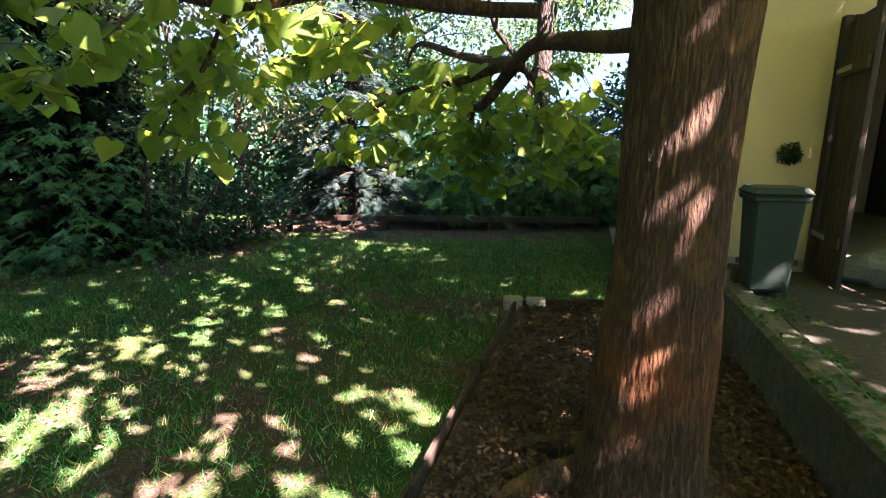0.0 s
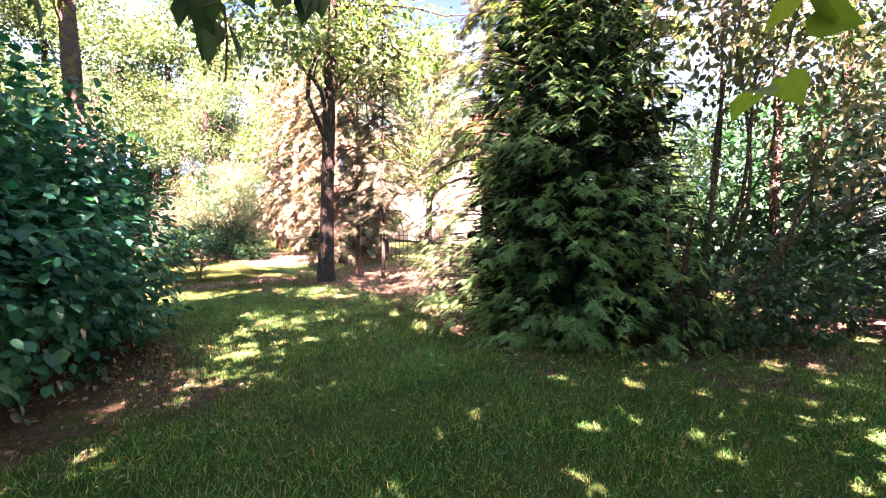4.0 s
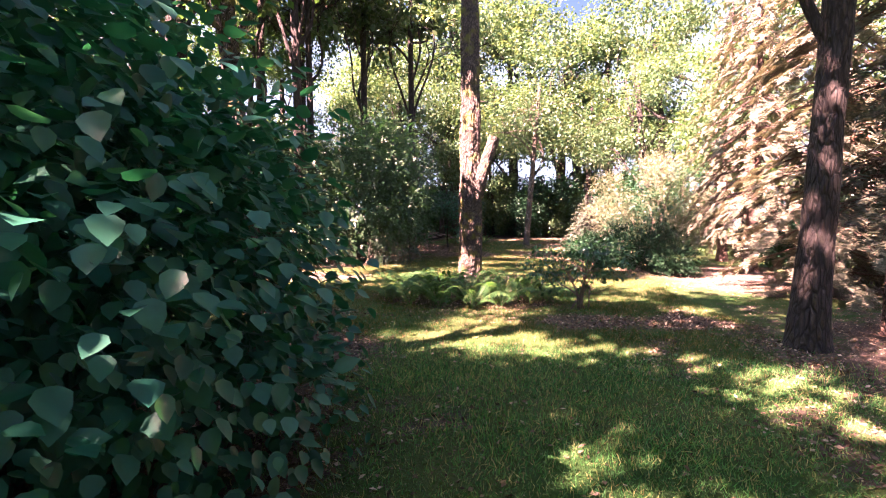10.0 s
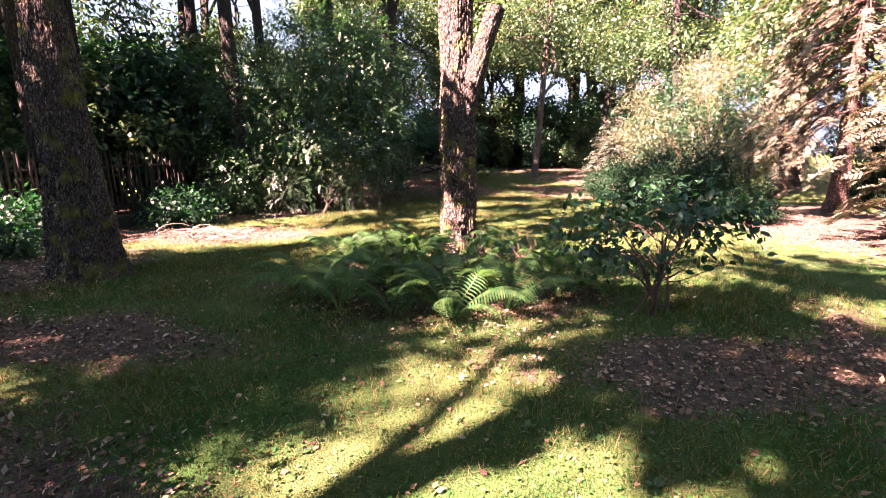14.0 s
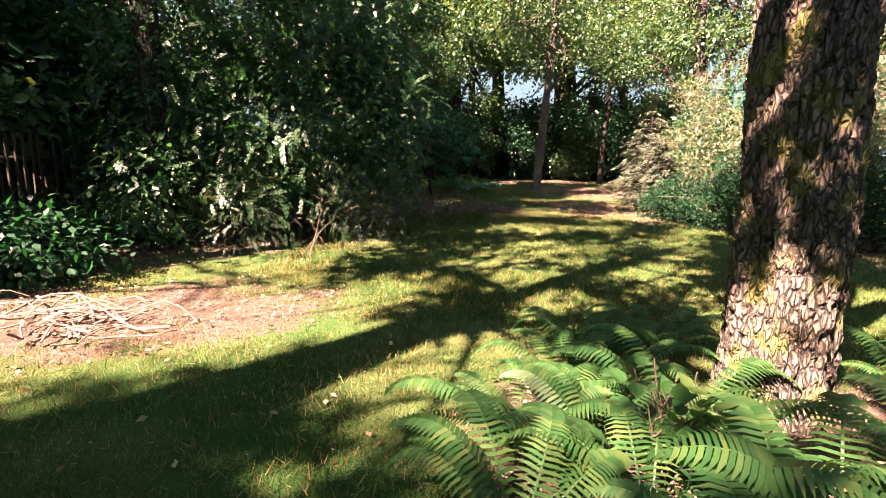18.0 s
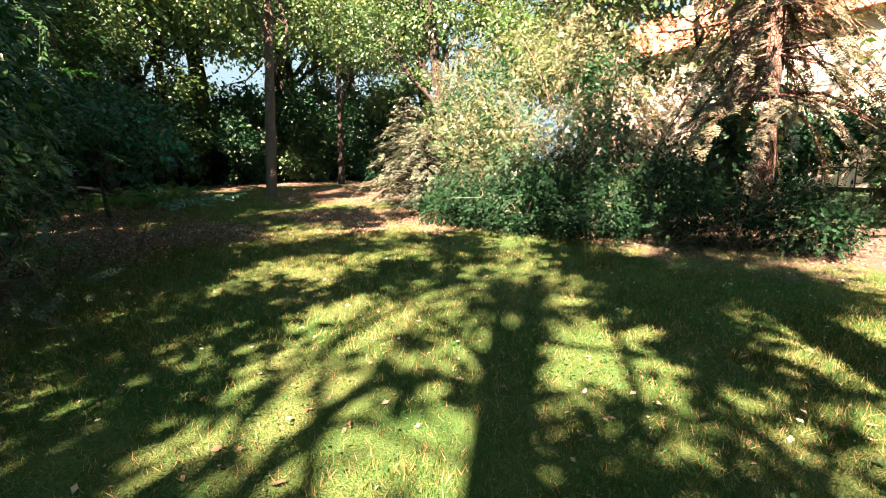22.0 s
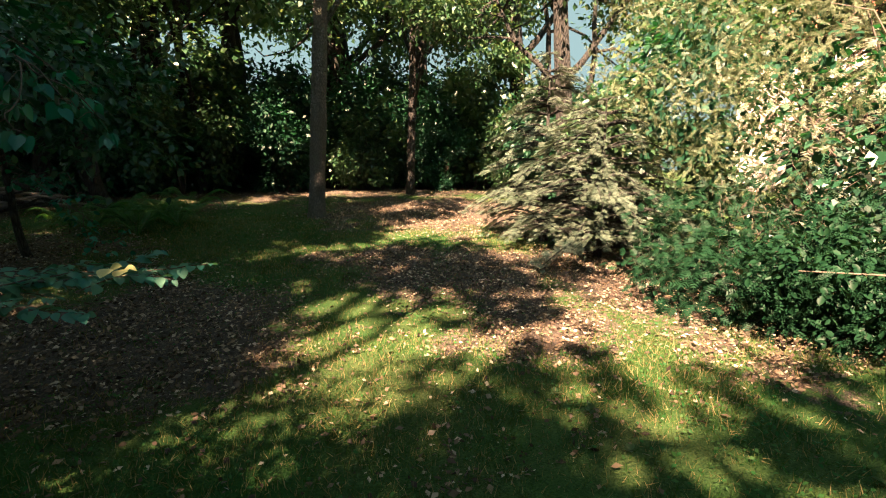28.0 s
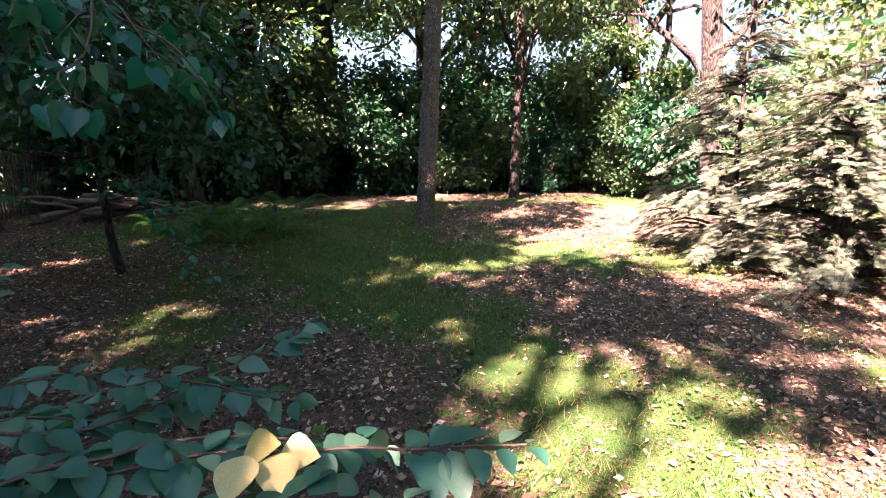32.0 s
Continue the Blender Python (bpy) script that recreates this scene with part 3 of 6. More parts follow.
def shrub(name, label, x, y, lobes, n, size, leaf, stems=7, seed=1, template=T_RHOMB, clump=0.18, per=10, floor=None, shell=0.55, bark=None, category="shrub", droop=0.3, up=0.6, stem_r=0.025, group="", keep=None, core=0.12, jitter=0.6):
    z = float(gz(x, y))
    t = thing(name, (x, y, z), label, category, group)
    r = np.random.default_rng(seed)
    lob = np.asarray(lobes, float)
    for i in range(stems):
        L = lob[r.integers(len(lob))]
        a = r.uniform(0, 6.28)
        p0 = np.array([x, y, z - 0.05]) + 0.25 * r.random() * np.array([math.cos(a), math.sin(a), 0]) * min(2.0, lob[:, 3].max())
        goal = L[:3] + unit(r.normal(size=3)) * L[3:] * 0.7
        goal[2] = max(goal[2], z + 0.3)
        c = curve_pts(p0, goal, 9, 0.1, 0.2, seed * 13 + i)
        pieces = [tube(c, np.linspace(stem_r, 0.004, 9), 6)]
        for j in range(4):
            q = c[3 + j]
            pieces.append(tube(curve_pts(q, q + r.normal(size=3) * L[3:] * 0.4 + [0, 0, 0.2], 6, 0.05, 0.3, seed * 7 + i * 9 + j), np.linspace(stem_r * 0.45, 0.003, 6), 5))
        v, f = joined(pieces)
        link_mesh("stem", v - np.array(t.matrix_basis.translation), f, bark or TWIG, t, smooth=True)
    lo = floor if floor is not None else z + 0.03
    tagged(leaves("foliage", lobes, n, size, leaf, t, template, seed, shell=shell, clump=clump, per=per, floor=lo, droop=droop, up=up, keep=keep, jitter=jitter), kind="stuff")
    if core:
        tagged(leaves("inner_foliage", [(a, b, c, d * 0.78, e * 0.78, g * 0.78) for a, b, c, d, e, g in lobes], int(n * core * 1.6 * (4 if template is T_SPRIG else 1)), size * (0.36 if template is T_SPRIG else 1.35), leaf, t, T_OVAL, seed + 7000, shell=0.25, clump=0.12, per=4, floor=lo, up=0.4, keep=keep), kind="stuff")
    return t


def conifer(name, label, x, y, height, radius, leaf, bark, seed=1, whorls=22, template=T_TWIG, size=0.28, low=0.05, droop=0.35, r0=0.12, bare=0.0, dens=1.0, power=0.8, category="conifer", trunk=True, lean=(0, 0), keep=None, group=""):
    """Trunk with whorls of drooping boughs; each bough carries flat sprays."""
    z = float(gz(x, y))
    t = thing(name, (x, y, z), label, category, group)
    r = np.random.default_rng(seed)
    if trunk:
        s = np.linspace(0, 1, 24)
        pts = np.stack([x + lean[0] * s, y + lean[1] * s, z - 0.1 + (height + 0.1) * s], -1)
        trunk_part(t, pts, r0 * (1 - 0.95 * s) * (1 + 0.4 * np.exp(-s * height / 0.25)) + 0.006, bark, 12, seed=seed, furrow=0.03)
    P, X, N, S, B = [], [], [], [], []
    for i in range(whorls):
        u = low + (1 - low) * (i + r.random()) / whorls
        rl = radius * (1 - u) ** power + 0.08
        for j in range(int((7 + 3 * (1 - u)))):
            a = r.uniform(0, 6.28)
            ln = rl * r.uniform(0.7, 1.15)
            p0 = np.array([x + lean[0] * u, y + lean[1] * u, z + height * u])
            way = np.array([math.cos(a), math.sin(a), 0])
            p1 = p0 + way * ln - np.array([0, 0, droop * ln * r.uniform(0.5, 1.3)])
            if p1[2] < z + 0.06:
                p1[2] = z + 0.06 + 0.1 * r.random()
            c = curve_pts(p0, p1, 7, 0.12, 0.1, seed * 991 + i * 17 + j)
            if bark:
                B.append(tube(c, np.linspace(0.012 + 0.012 * ln, 0.003, 7), 5))
            k = max(4, int(dens * ln * 16))
            ss = bare + (1 - bare) * r.random(k) ** 0.7
            idx = ss * 6
            q = c[np.floor(idx).astype(int).clip(0, 5)] * (1 - idx % 1)[:, None] + c[np.floor(idx).astype(int).clip(0, 5) + 1] * (idx % 1)[:, None]
            side = np.cross(way, [0, 0, 1])
            sd = np.where(r.random(k) < 0.5, -1, 1)[:, None] * side
            P.append(q + r.normal(size=(k, 3)) * 0.03)
            X.append(way * 0.9 + sd * r.uniform(0.1, 0.9, (k, 1)) - np.array([0, 0, 1]) * r.uniform(0.0, 0.2 + 1.4 * droop, (k, 1)))
            N.append(np.array([0, 0, 1.0]) + 0.35 * way + 0.3 * r.normal(size=(k, 3)))
            S.append(size * r.uniform(0.6, 1.3, k))
    P, X, N, S = map(np.concatenate, (P, X, N, S))
    if keep is not None:
        ok = keep(P)
        P, X, N, S = P[ok], X[ok], N[ok], S[ok]
    base = np.array([x, y, z])
    if B:
        v, f = joined(B)
        tagged(link_mesh("branchwork", v - base, f, bark, t, smooth=True), kind="stuff")
    v, f = scatter(template, P, X, N, S)
    v[:, 2] = np.maximum(v[:, 2], z + 0.02)
    tagged(link_mesh("foliage", v - base, [f], leaf, t), kind="stuff")
    return t

# ---- ground ----
def ell(x, y, cx, cy, rx, ry, rot=0.0):
    c, s = math.cos(rot), math.sin(rot)
    u, v = (x - cx) * c + (y - cy) * s, -(x - cx) * s + (y - cy) * c
    return np.clip(1.75 - 1.25 * np.hypot(u / rx, v / ry), 0, 1)


SOIL = [
    (0.2, 8.9, 2.2, 3.0, 0.0), (7.0, 6.4, 1.9, 2.3, 0.0), (9.2, 2.0, 1.3, 4.6, 0.0), (9.0, 12.6, 3.2, 4.2, 0.0), (-3.9, 15.6, 1.5, 2.2, 0.0), (0.5, 12.3, 1.1, 1.2, 0.0), (-0.6, 14.6, 1.3, 0.5, 0.0),
    (-3.6, 19.9, 2.4, 1.1, 0.15), (-4.0, 26.4, 2.6, 5.0, -0.3), (2.0, 17.3, 1.7, 1.8, 0.0), (4.8, 15.0, 1.7, 0.6, 0.2), (9.4, 24.0, 2.9, 4.8, 0.2),
]
SOIL += [
    (6.2, 30.0, 1.8, 2.8, 0.2), (4.2, 31.8, 1.5, 1.5, 0.3), (3.4, 33.0, 1.0, 0.8, 0.0), (-2.4, 33.4, 2.3, 3.4, 0.2), (0.6, 30.8, 1.3, 1.5, 0.0),
    (3.6, 29.6, 0.9, 0.6, 0.4), (6.5, 37.5, 3.0, 3.0, 0.0), (3, 46, 12, 5.0, 0.0), (-6, 36, 3, 8, 0),
]


def soil_at(x, y):
    m = np.zeros(np.shape(x))
    for cx, cy, rx, ry, rot in SOIL:
        m = np.maximum(m, ell(x, y, cx, cy, rx, ry, rot))
    # thin, worn turf under the big tree
    m = np.maximum(m, 0.5 * ell(x, y, 1.8, 1.4, 2.6, 2.0))
    p = np.stack([np.ravel(x), np.ravel(y), 0 * np.ravel(x)], -1)
    nz = (0.28 * smooth_noise(p * 1.3, 11) + 0.2 * smooth_noise(p * 4.1, 12) + 0.2 * smooth_noise(p * 9.7, 13)).reshape(np.shape(x))
    return np.clip(m + nz * (m > 0.02) + 0.10 * np.clip(nz - 0.12, 0, 1) * 6, 0, 1)


def axis(lo, hi, step):
    far = np.array([2, 5, 10, 20, 40, 90, 200, 500, 1500.0])
    return np.concatenate([lo - far[::-1], np.arange(lo, hi + step / 2, step), hi + far])


gx, gy = axis(-9, 14, 0.25), axis(-7, 47, 0.25)
GX, GY = np.meshgrid(gx, gy)
SO = soil_at(GX, GY)
flat = np.stack([GX.ravel(), GY.ravel(), 0 * GX.ravel()], -1)
rough_z = (0.012 * smooth_noise(flat * 5, 21) + 0.008 * smooth_noise(flat * 13, 22)).reshape(GX.shape)
near = (GX > -9) & (GX < 14) & (GY > -7) & (GY < 47)
GZ = gz(GX, GY) + np.where(near, rough_z, 0)
ny, nx = GX.shape
ii = (np.arange(ny - 1)[:, None] * nx + np.arange(nx - 1)[None]).ravel()
ground = link_mesh("ground", np.stack([GX, GY, GZ], -1).reshape(-1, 3), [np.stack([ii, ii + 1, ii + nx + 1, ii + nx], -1)], GROUND, smooth=True)
att = ground.data.attributes.new("soil", "FLOAT", "POINT")
att.data.foreach_set("value", SO.ravel().astype(np.float32))
tagged(ground, "dappled mown lawn with bare soil patches", "ground", kind="structure")

# bright hazy distance all round
ha = np.linspace(0, 2 * np.pi, 96, endpoint=False)
hv = np.concatenate([np.stack([2 + 140 * np.cos(ha), 20 + 140 * np.sin(ha), np.full(96, z)], -1) for z in (-2.0, 60.0)])
hj = np.arange(96)
tagged(link_mesh("backdrop", hv, [np.stack([hj, (hj + 1) % 96, (hj + 1) % 96 + 96, hj + 96], -1)], HAZE, smooth=True), "bright hazy sky low over the surroundings", "sky", kind="structure")

# ---- house ----
HO, HU, HW = np.array([4.62, -1.8, 0.0]), np.array([0.985, -0.17, 0.0]), np.array([-0.17, -0.985, 0.0])
M_HOUSE = Matrix(((HU[0], -HW[0], 0, HO[0]), (HU[1], -HW[1], 0, HO[1]), (0, 0, 1, 0), (0, 0, 0, 1)))
# house axes: x along the garden wall, y out of that wall, z up
TH = 0.40
house = thing("house", M_HOUSE, "cream rendered house with a dark brick plinth", "house", kind="")


def hpart(name, x0, y0, z0, x1, y1, z1, material, label="", bevel=0.004, parent=None):
    return part(name, box(x0, y0, z0, x1, y1, z1, bevel), material, parent or house, label)


WL, WD, WH = 5.2, 6.5, 5.2
# garden wall with a window opening
wx0, wx1, wz0, wz1 = 2.0, 3.15, 1.55, 2.75
hpart("wall", 0, -0.3, 0.5, wx0, 0, WH, RENDER)
hpart("wall", wx1, -0.3, 0.5, WL, 0, WH, RENDER)
hpart("wall", wx0, -0.3, 0.5, wx1, 0, wz0, RENDER)
hpart("wall", wx0, -0.3, wz1, wx1, 0, WH, RENDER)
# gable wall with a wide doorway
hpart("wall", 0, -0.88, 0.5, 0.3, -0.3, WH, RENDER)
hpart("wall", 0, -3.2, 2.5, 0.3, -0.88, WH, RENDER)
hpart("wall", 0, -WD, 0.4, 0.3, -3.2, WH, RENDER)
hpart("wall", WL - 0.3, -WD, 0.0, WL, -0.3, WH, RENDER)
hpart("wall", 0.3, -WD, 0.0, WL - 0.3, -WD + 0.3, WH, RENDER)
# darkened plaster stands in for the shade behind the doorway
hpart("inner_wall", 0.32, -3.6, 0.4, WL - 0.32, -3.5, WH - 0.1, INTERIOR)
hpart("inner_floor", 0.3, -WD + 0.3, 0.3, WL - 0.3, -0.3, TH, CONCRETE)
hpart("roof", -0.5, -WD - 0.5, WH, WL + 0.5, 0.5, WH + 0.25, TILE)
part("plinth", box(0.02, -0.3, -0.1, WL - 0.01, 0.0, 0.5, 0), MORTAR, house)
part("plinth", box(0.0, -0.88, -0.1, 0.3, -0.3, 0.5, 0), MORTAR, house)
hpart("downpipe", -0.09, 0.02, 0.25, 0.02, 0.14, 4.9, BROWN, "square brown downpipe", 0.015)
hpart("corner_trim", -0.14, -0.03, 0.5, -0.002, 0.015, 5.0, CONCRETE, "pale corner strip")
win = hpart("window", wx0 + 0.02, -0.2, wz0 + 0.02, wx0 + 0.09, -0.12, wz1 - 0.02, WOOD_DARK, "dark framed window with an open shutter")
hpart("frame", wx1 - 0.09, -0.2, wz0 + 0.02, wx1 - 0.02, -0.12, wz1 - 0.02, WHITE, parent=win)
hpart("frame", wx0 + 0.09, -0.2, wz0 + 0.02, wx1 - 0.09, -0.12, wz0 + 0.09, WHITE, parent=win)
hpart("frame", wx0 + 0.09, -0.2, wz1 - 0.09, wx1 - 0.09, -0.12, wz1 - 0.02, WHITE, parent=win)
hpart("mullion", (wx0 + wx1) / 2 - 0.03, -0.195, wz0 + 0.09, (wx0 + wx1) / 2 + 0.03, -0.125, wz1 - 0.09, WHITE, parent=win)
for a, b in ((wx0 + 0.09, (wx0 + wx1) / 2 - 0.03), ((wx0 + wx1) / 2 + 0.03, wx1 - 0.09)):
    pane = hpart("pane", a, -0.165, wz0 + 0.09, b, -0.155, wz1 - 0.09, GLASS, bevel=0, parent=win)
    pane.visible_shadow = False
hpart("shutter", wx1 - 0.03, -0.1, wz0 + 0.04, wx1 + 0.02, 0.3, wz1 - 0.03, WOOD_DARK, "dark wooden shutter standing open", parent=win)
hpart("window_sill", wx0 - 0.06, -0.12, wz0 - 0.05, wx1 + 0.12, 0.07, wz0, CONCRETE, "stone sill")
# bricks of the plinth
brick_me = None
def brick_at(x, y, z, rz, wall_name="brick"):
    global brick_me
    if brick_me is None:
        bm = box(-0.118, -0.012, -0.028, 0.118, 0.012, 0.028, 0.005)
        brick_me = bpy.data.meshes.new("brick")
        bm.to_mesh(brick_me)
        bm.free()
        brick_me.materials.append(BRICK)
    ob = new(wall_name, brick_me)
    ob.parent = house
    ob.matrix_basis = pose(x, y, z, 0, 0, rz)
for row in range(8):
    for i in range(21):
        x = 0.14 + i * 0.25 + (0.125 if row % 2 else 0)
        if x < WL - 0.1:
            brick_at(x, 0.004, 0.035 + row * 0.066, rng.normal() * 0.3)
for row in range(3):
    for i in range(2):
        brick_at(-0.004, -0.46 - i * 0.25 + (0.12 if row % 2 else 0), 0.345 + row * 0.066, 90)

strip = thing("path_strip", M_HOUSE, "pale concrete strip along the house wall", "path", kind="structure")
for i in range(5):
    part("slab", box(-0.35 + i * 1.1, 0.03, -0.1, -0.35 + i * 1.1 + 1.092, 0.56, 0.035 + 0.004 * (i % 2), 0.008), CONCRETE, strip)
hpart("splash_ramp", 0.15, 0.02, -0.1, 1.5, 0.3, 0.1, CONCRETE, bevel=0.03)

terrace = thing("terrace", M_HOUSE, "raised mossy concrete terrace beside the house", "terrace", kind="structure")
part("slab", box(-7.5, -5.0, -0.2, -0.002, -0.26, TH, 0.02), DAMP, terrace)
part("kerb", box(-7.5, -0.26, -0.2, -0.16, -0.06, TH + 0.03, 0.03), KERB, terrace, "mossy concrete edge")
part("wall", box(-7.5, -5.3, TH, -0.5, -5.05, 2.6, 0.01), RENDER, terrace)
moss_r = np.random.default_rng(4)
k = 2600
mp = np.stack([moss_r.uniform(-5, -0.3, k), -0.08 - 0.42 * moss_r.random(k) ** 1.3, np.full(k, TH + 0.028)], -1)
mp[:, 2] = np.where(mp[:, 1] < -0.26, TH + 0.002, mp[:, 2])
ok = smooth_noise(mp * 3, 8) > -0.1
v, f = scatter(T_OVAL, mp[ok], moss_r.normal(size=(ok.sum(), 3)) * [1, 1, 0.4], np.tile([0, 0, 1.0], (ok.sum(), 1)), moss_r.uniform(0.02, 0.05, ok.sum()))
tagged(link_mesh("moss", v, [f], WEED, terrace), kind="stuff")

# wide doorway with its leaf folded open
hpart("door_frame", -0.05, -0.95, TH, 0.3, -0.88, 2.5, WOOD_DARK, bevel=0.01)
hpart("door_frame", -0.05, -3.2, TH, 0.3, -3.13, 2.5, WOOD_DARK, bevel=0.01)
hpart("door_frame", -0.05, -3.13, 2.43, 0.3, -0.95, 2.5, WOOD_DARK, bevel=0.01)
door = thing("garage_door", M_HOUSE @ pose(-0.06, -0.93, TH + 0.02, 0, 0, -6), "dark wooden door leaf standing open", "door")
for i in range(5):
    part("plank", box(-0.6 + i * 0.115, -0.02, 0, -0.6 + i * 0.115 + 0.11, 0.02, 2.02 + (0.06 if i == 0 else 0), 0.006), WOOD_DARK, door)
part("batten", box(-0.58, 0.02, 0.3, -0.03, 0.045, 0.4, 0.005), WOOD_DARK, door)
part("batten", box(-0.58, 0.02, 1.6, -0.03, 0.045, 1.7, 0.005), WOOD_DARK, door)
part("hinge", box(-0.3, 0.045, 1.63, 0.0, 0.052, 1.67, 0.002), ZINC, door, "steel strap hinge")
part("hinge", box(-0.3, 0.045, 0.33, 0.0, 0.052, 0.37, 0.002), ZINC, door, "steel strap hinge")


def wheelie_bin(m):
    b = thing("wheelie_bin", m, "weathered dark green wheeled rubbish bin", "bin")
    bm = box(-0.24, -0.26, 0.04, 0.24, 0.26, 0.93, 0.03)
    for v in bm.verts:
        k = 0.8 + 0.2 * min(1, v.co.z / 0.9)
        v.co.x *= k
        v.co.y *= k
    part("body", bm, PLASTIC_GREEN, b)
    part("rim", box(-0.27, -0.29, 0.9, 0.27, 0.29, 0.955, 0.015), PLASTIC_GREEN, b)
    bm = box(-0.285, -0.3, 0.958, 0.285, 0.31, 1.01, 0.02)
    for v in bm.verts:
        if v.co.z > 0.98:
            v.co.x *= 0.9
            v.co.y *= 0.88
            v.co.z += 0.02
    part("lid", bm, PLASTIC_GREEN, b)
    bm = bmesh.new()
    bmesh.ops.create_cone(bm, segments=10, radius1=0.018, radius2=0.018, depth=0.42, cap_ends=True, matrix=pose(0, -0.33, 0.95, 0, 90, 0))
    part("handle", bm, PLASTIC_GREEN, b)
    for sx in (-0.22, 0.22):
        bm = bmesh.new()
        bmesh.ops.create_cone(bm, segments=20, radius1=0.1, radius2=0.1, depth=0.05, cap_ends=True, matrix=pose(sx, -0.22, 0.1, 0, 90, 0))
        part("wheel", bm, BLACK, b)
    return b


wheelie_bin(Matrix.Translation((3.8, -1.99, TH)) @ pose(0, 0, 0, 0, 0, 80) @ Matrix.Diagonal((0.66, 0.66, 0.78, 1)))
# small things on the terrace
tub = thing("plastic_tub", (3.55, -3.2, TH), "blue plastic tub on the terrace", "tub")
bm = box(-0.32, -0.24, 0.0, 0.32, 0.24, 0.36, 0.03)
bmesh.ops.delete(bm, geom=[f for f in bm.faces if f.calc_center_median().z > 0.355], context="FACES")
for v in bm.verts:
    v.co.x *= 0.82 + 0.5 * v.co.z
    v.co.y *= 0.82 + 0.5 * v.co.z
body = part("body", bm, PLASTIC_BLUE, tub)
body.modifiers.new("wall", "SOLIDIFY").thickness = 0.012
for s in (-1, 1):
    part("rim", box(-0.36, s * 0.27 - 0.02, 0.345, 0.36, s * 0.27 + 0.02, 0.375, 0.008), PLASTIC_BLUE, tub)
# flat panels stand in for the rear of a white and red van
van_rear = thing("painted_board", (3.9, -3.35, TH), "rear of a white and red van, built as a flat board", "board")
part("upper_panel", box(-0.02, -0.25, 0.42, 0.02, 0.25, 1.0, 0.006), WHITE, van_rear)
part("lower_panel", box(-0.021, -0.25, 0.0, 0.021, 0.25, 0.415, 0.006), RED, van_rear)
for i in range(4):
    part("lettering", box(-0.026, -0.17 + i * 0.09, 0.28, -0.0215, -0.11 + i * 0.09, 0.36, 0), WHITE, van_rear)
cover = thing("folded_sheet", (4.15, -3.05, TH), "crumpled grey plastic sheet on the floor", "sheet")
bm = bmesh.new()
bmesh.ops.create_icosphere(bm, subdivisions=3, radius=0.24)
for v in bm.verts:
    q = noise.noise(v.co * 6) * 0.3 + 1
    v.co = Vector((v.co.x * q * 0.8, v.co.y * q, max(0.0, v.co.z * q * 0.8 + 0.1)))
part("cloth", bm, GREY_CLOTH, cover)
ball = thing("clipped_ball", (4.55, -2.45, 1.42), "small dark round foliage ball hung on the wall", "ornament")
leaves("leaves", [(4.55, -2.45, 1.42, 0.105, 0.105, 0.105)], 3200, 0.022, LEAF_DARK, ball, T_RHOMB, 77, 0.6, 0.0)
part("hook", box(-0.008, -0.008, -0.01, 0.16, 0.008, 0.01, 0.003), IRON, ball)

# planting bed edge round the big tree
edge = thing("bed_edging", (0, 0, 0), "damp dark wooden edging of the bark bed", "edging", kind="structure")
for i, (a, b) in enumerate((((4.33, -0.15), (3.0, 0.12)), ((2.98, 0.13), (1.75, 0.36)), ((1.73, 0.37), (0.3, 0.62)), ((4.36, -0.17), (4.5, -1.15)))):
    ang = math.degrees(math.atan2(b[1] - a[1], b[0] - a[0]))
    bd = part("board", box(0, -0.014, -0.06, math.dist(a, b) - 0.01, 0.014, 0.085, 0.005), EDGE_WOOD, edge)
    bd.matrix_basis = pose(a[0], a[1], 0, 2 * (-1) ** i, 0, ang)
for i, (x, y) in enumerate(((4.38, -0.13), (4.36, -0.34))):
    st = thing("edge_stone", (x, y, 0.0), "pale stone block at the corner of the bed", "stone")
    part("block", box(-0.06, -0.09, -0.05, 0.06, 0.09, 0.11, 0.015), CONCRETE, st)
bed = thing("bark_bed", (0, 0, 0), "brown bark mulch bed under the big tree", "mulch", kind="stuff")
br = np.random.default_rng(15)
bx0, bx1, n1, n2 = 0.0, 4.45, 46, 22
uu, vv = np.meshgrid(np.linspace(0, 1, n1), np.linspace(0, 1, n2))
BX = bx0 + (bx1 - bx0) * uu
BT, BB = 0.62 - 0.2 * (BX - 0.3), -1.5 - 0.1 * (BX - 2)
BY = BB + (BT - BB) * vv
BZ = 0.03 + 0.02 * smooth_noise(np.stack([BX, BY, 0 * BX], -1).reshape(-1, 3) * 3, 2).reshape(BX.shape)
MULCH = surface("bark_mulch", (0.06, 0.04, 0.03), (0.1, 0.065, 0.048), (0.03, 0.02, 0.015), 8, 70, 0.95, 0.8, 0.02)
jj = (np.arange(n2 - 1)[:, None] * n1 + np.arange(n1 - 1)[None]).ravel()
link_mesh("mulch", np.stack([BX, BY, BZ], -1).reshape(-1, 3), [np.stack([jj, jj + 1, jj + n1 + 1, jj + n1], -1)], MULCH, bed, smooth=True)
k = 20000
cx = br.uniform(0.05, 4.4, k)
cy = (-1.5 - 0.1 * (cx - 2)) + br.random(k) * ((0.58 - 0.2 * (cx - 0.3)) - (-1.5 - 0.1 * (cx - 2)))
v, f = scatter(T_OVAL, np.stack([cx, cy, np.full(k, 0.045) + 0.02 * br.random(k)], -1), br.normal(size=(k, 3)) * [1, 1, 0.3], np.array([0, 0, 1.0]) + 0.5 * br.normal(size=(k, 3)), br.uniform(0.015, 0.045, k))
link_mesh("chips", v, [f], CHIPS, bed)

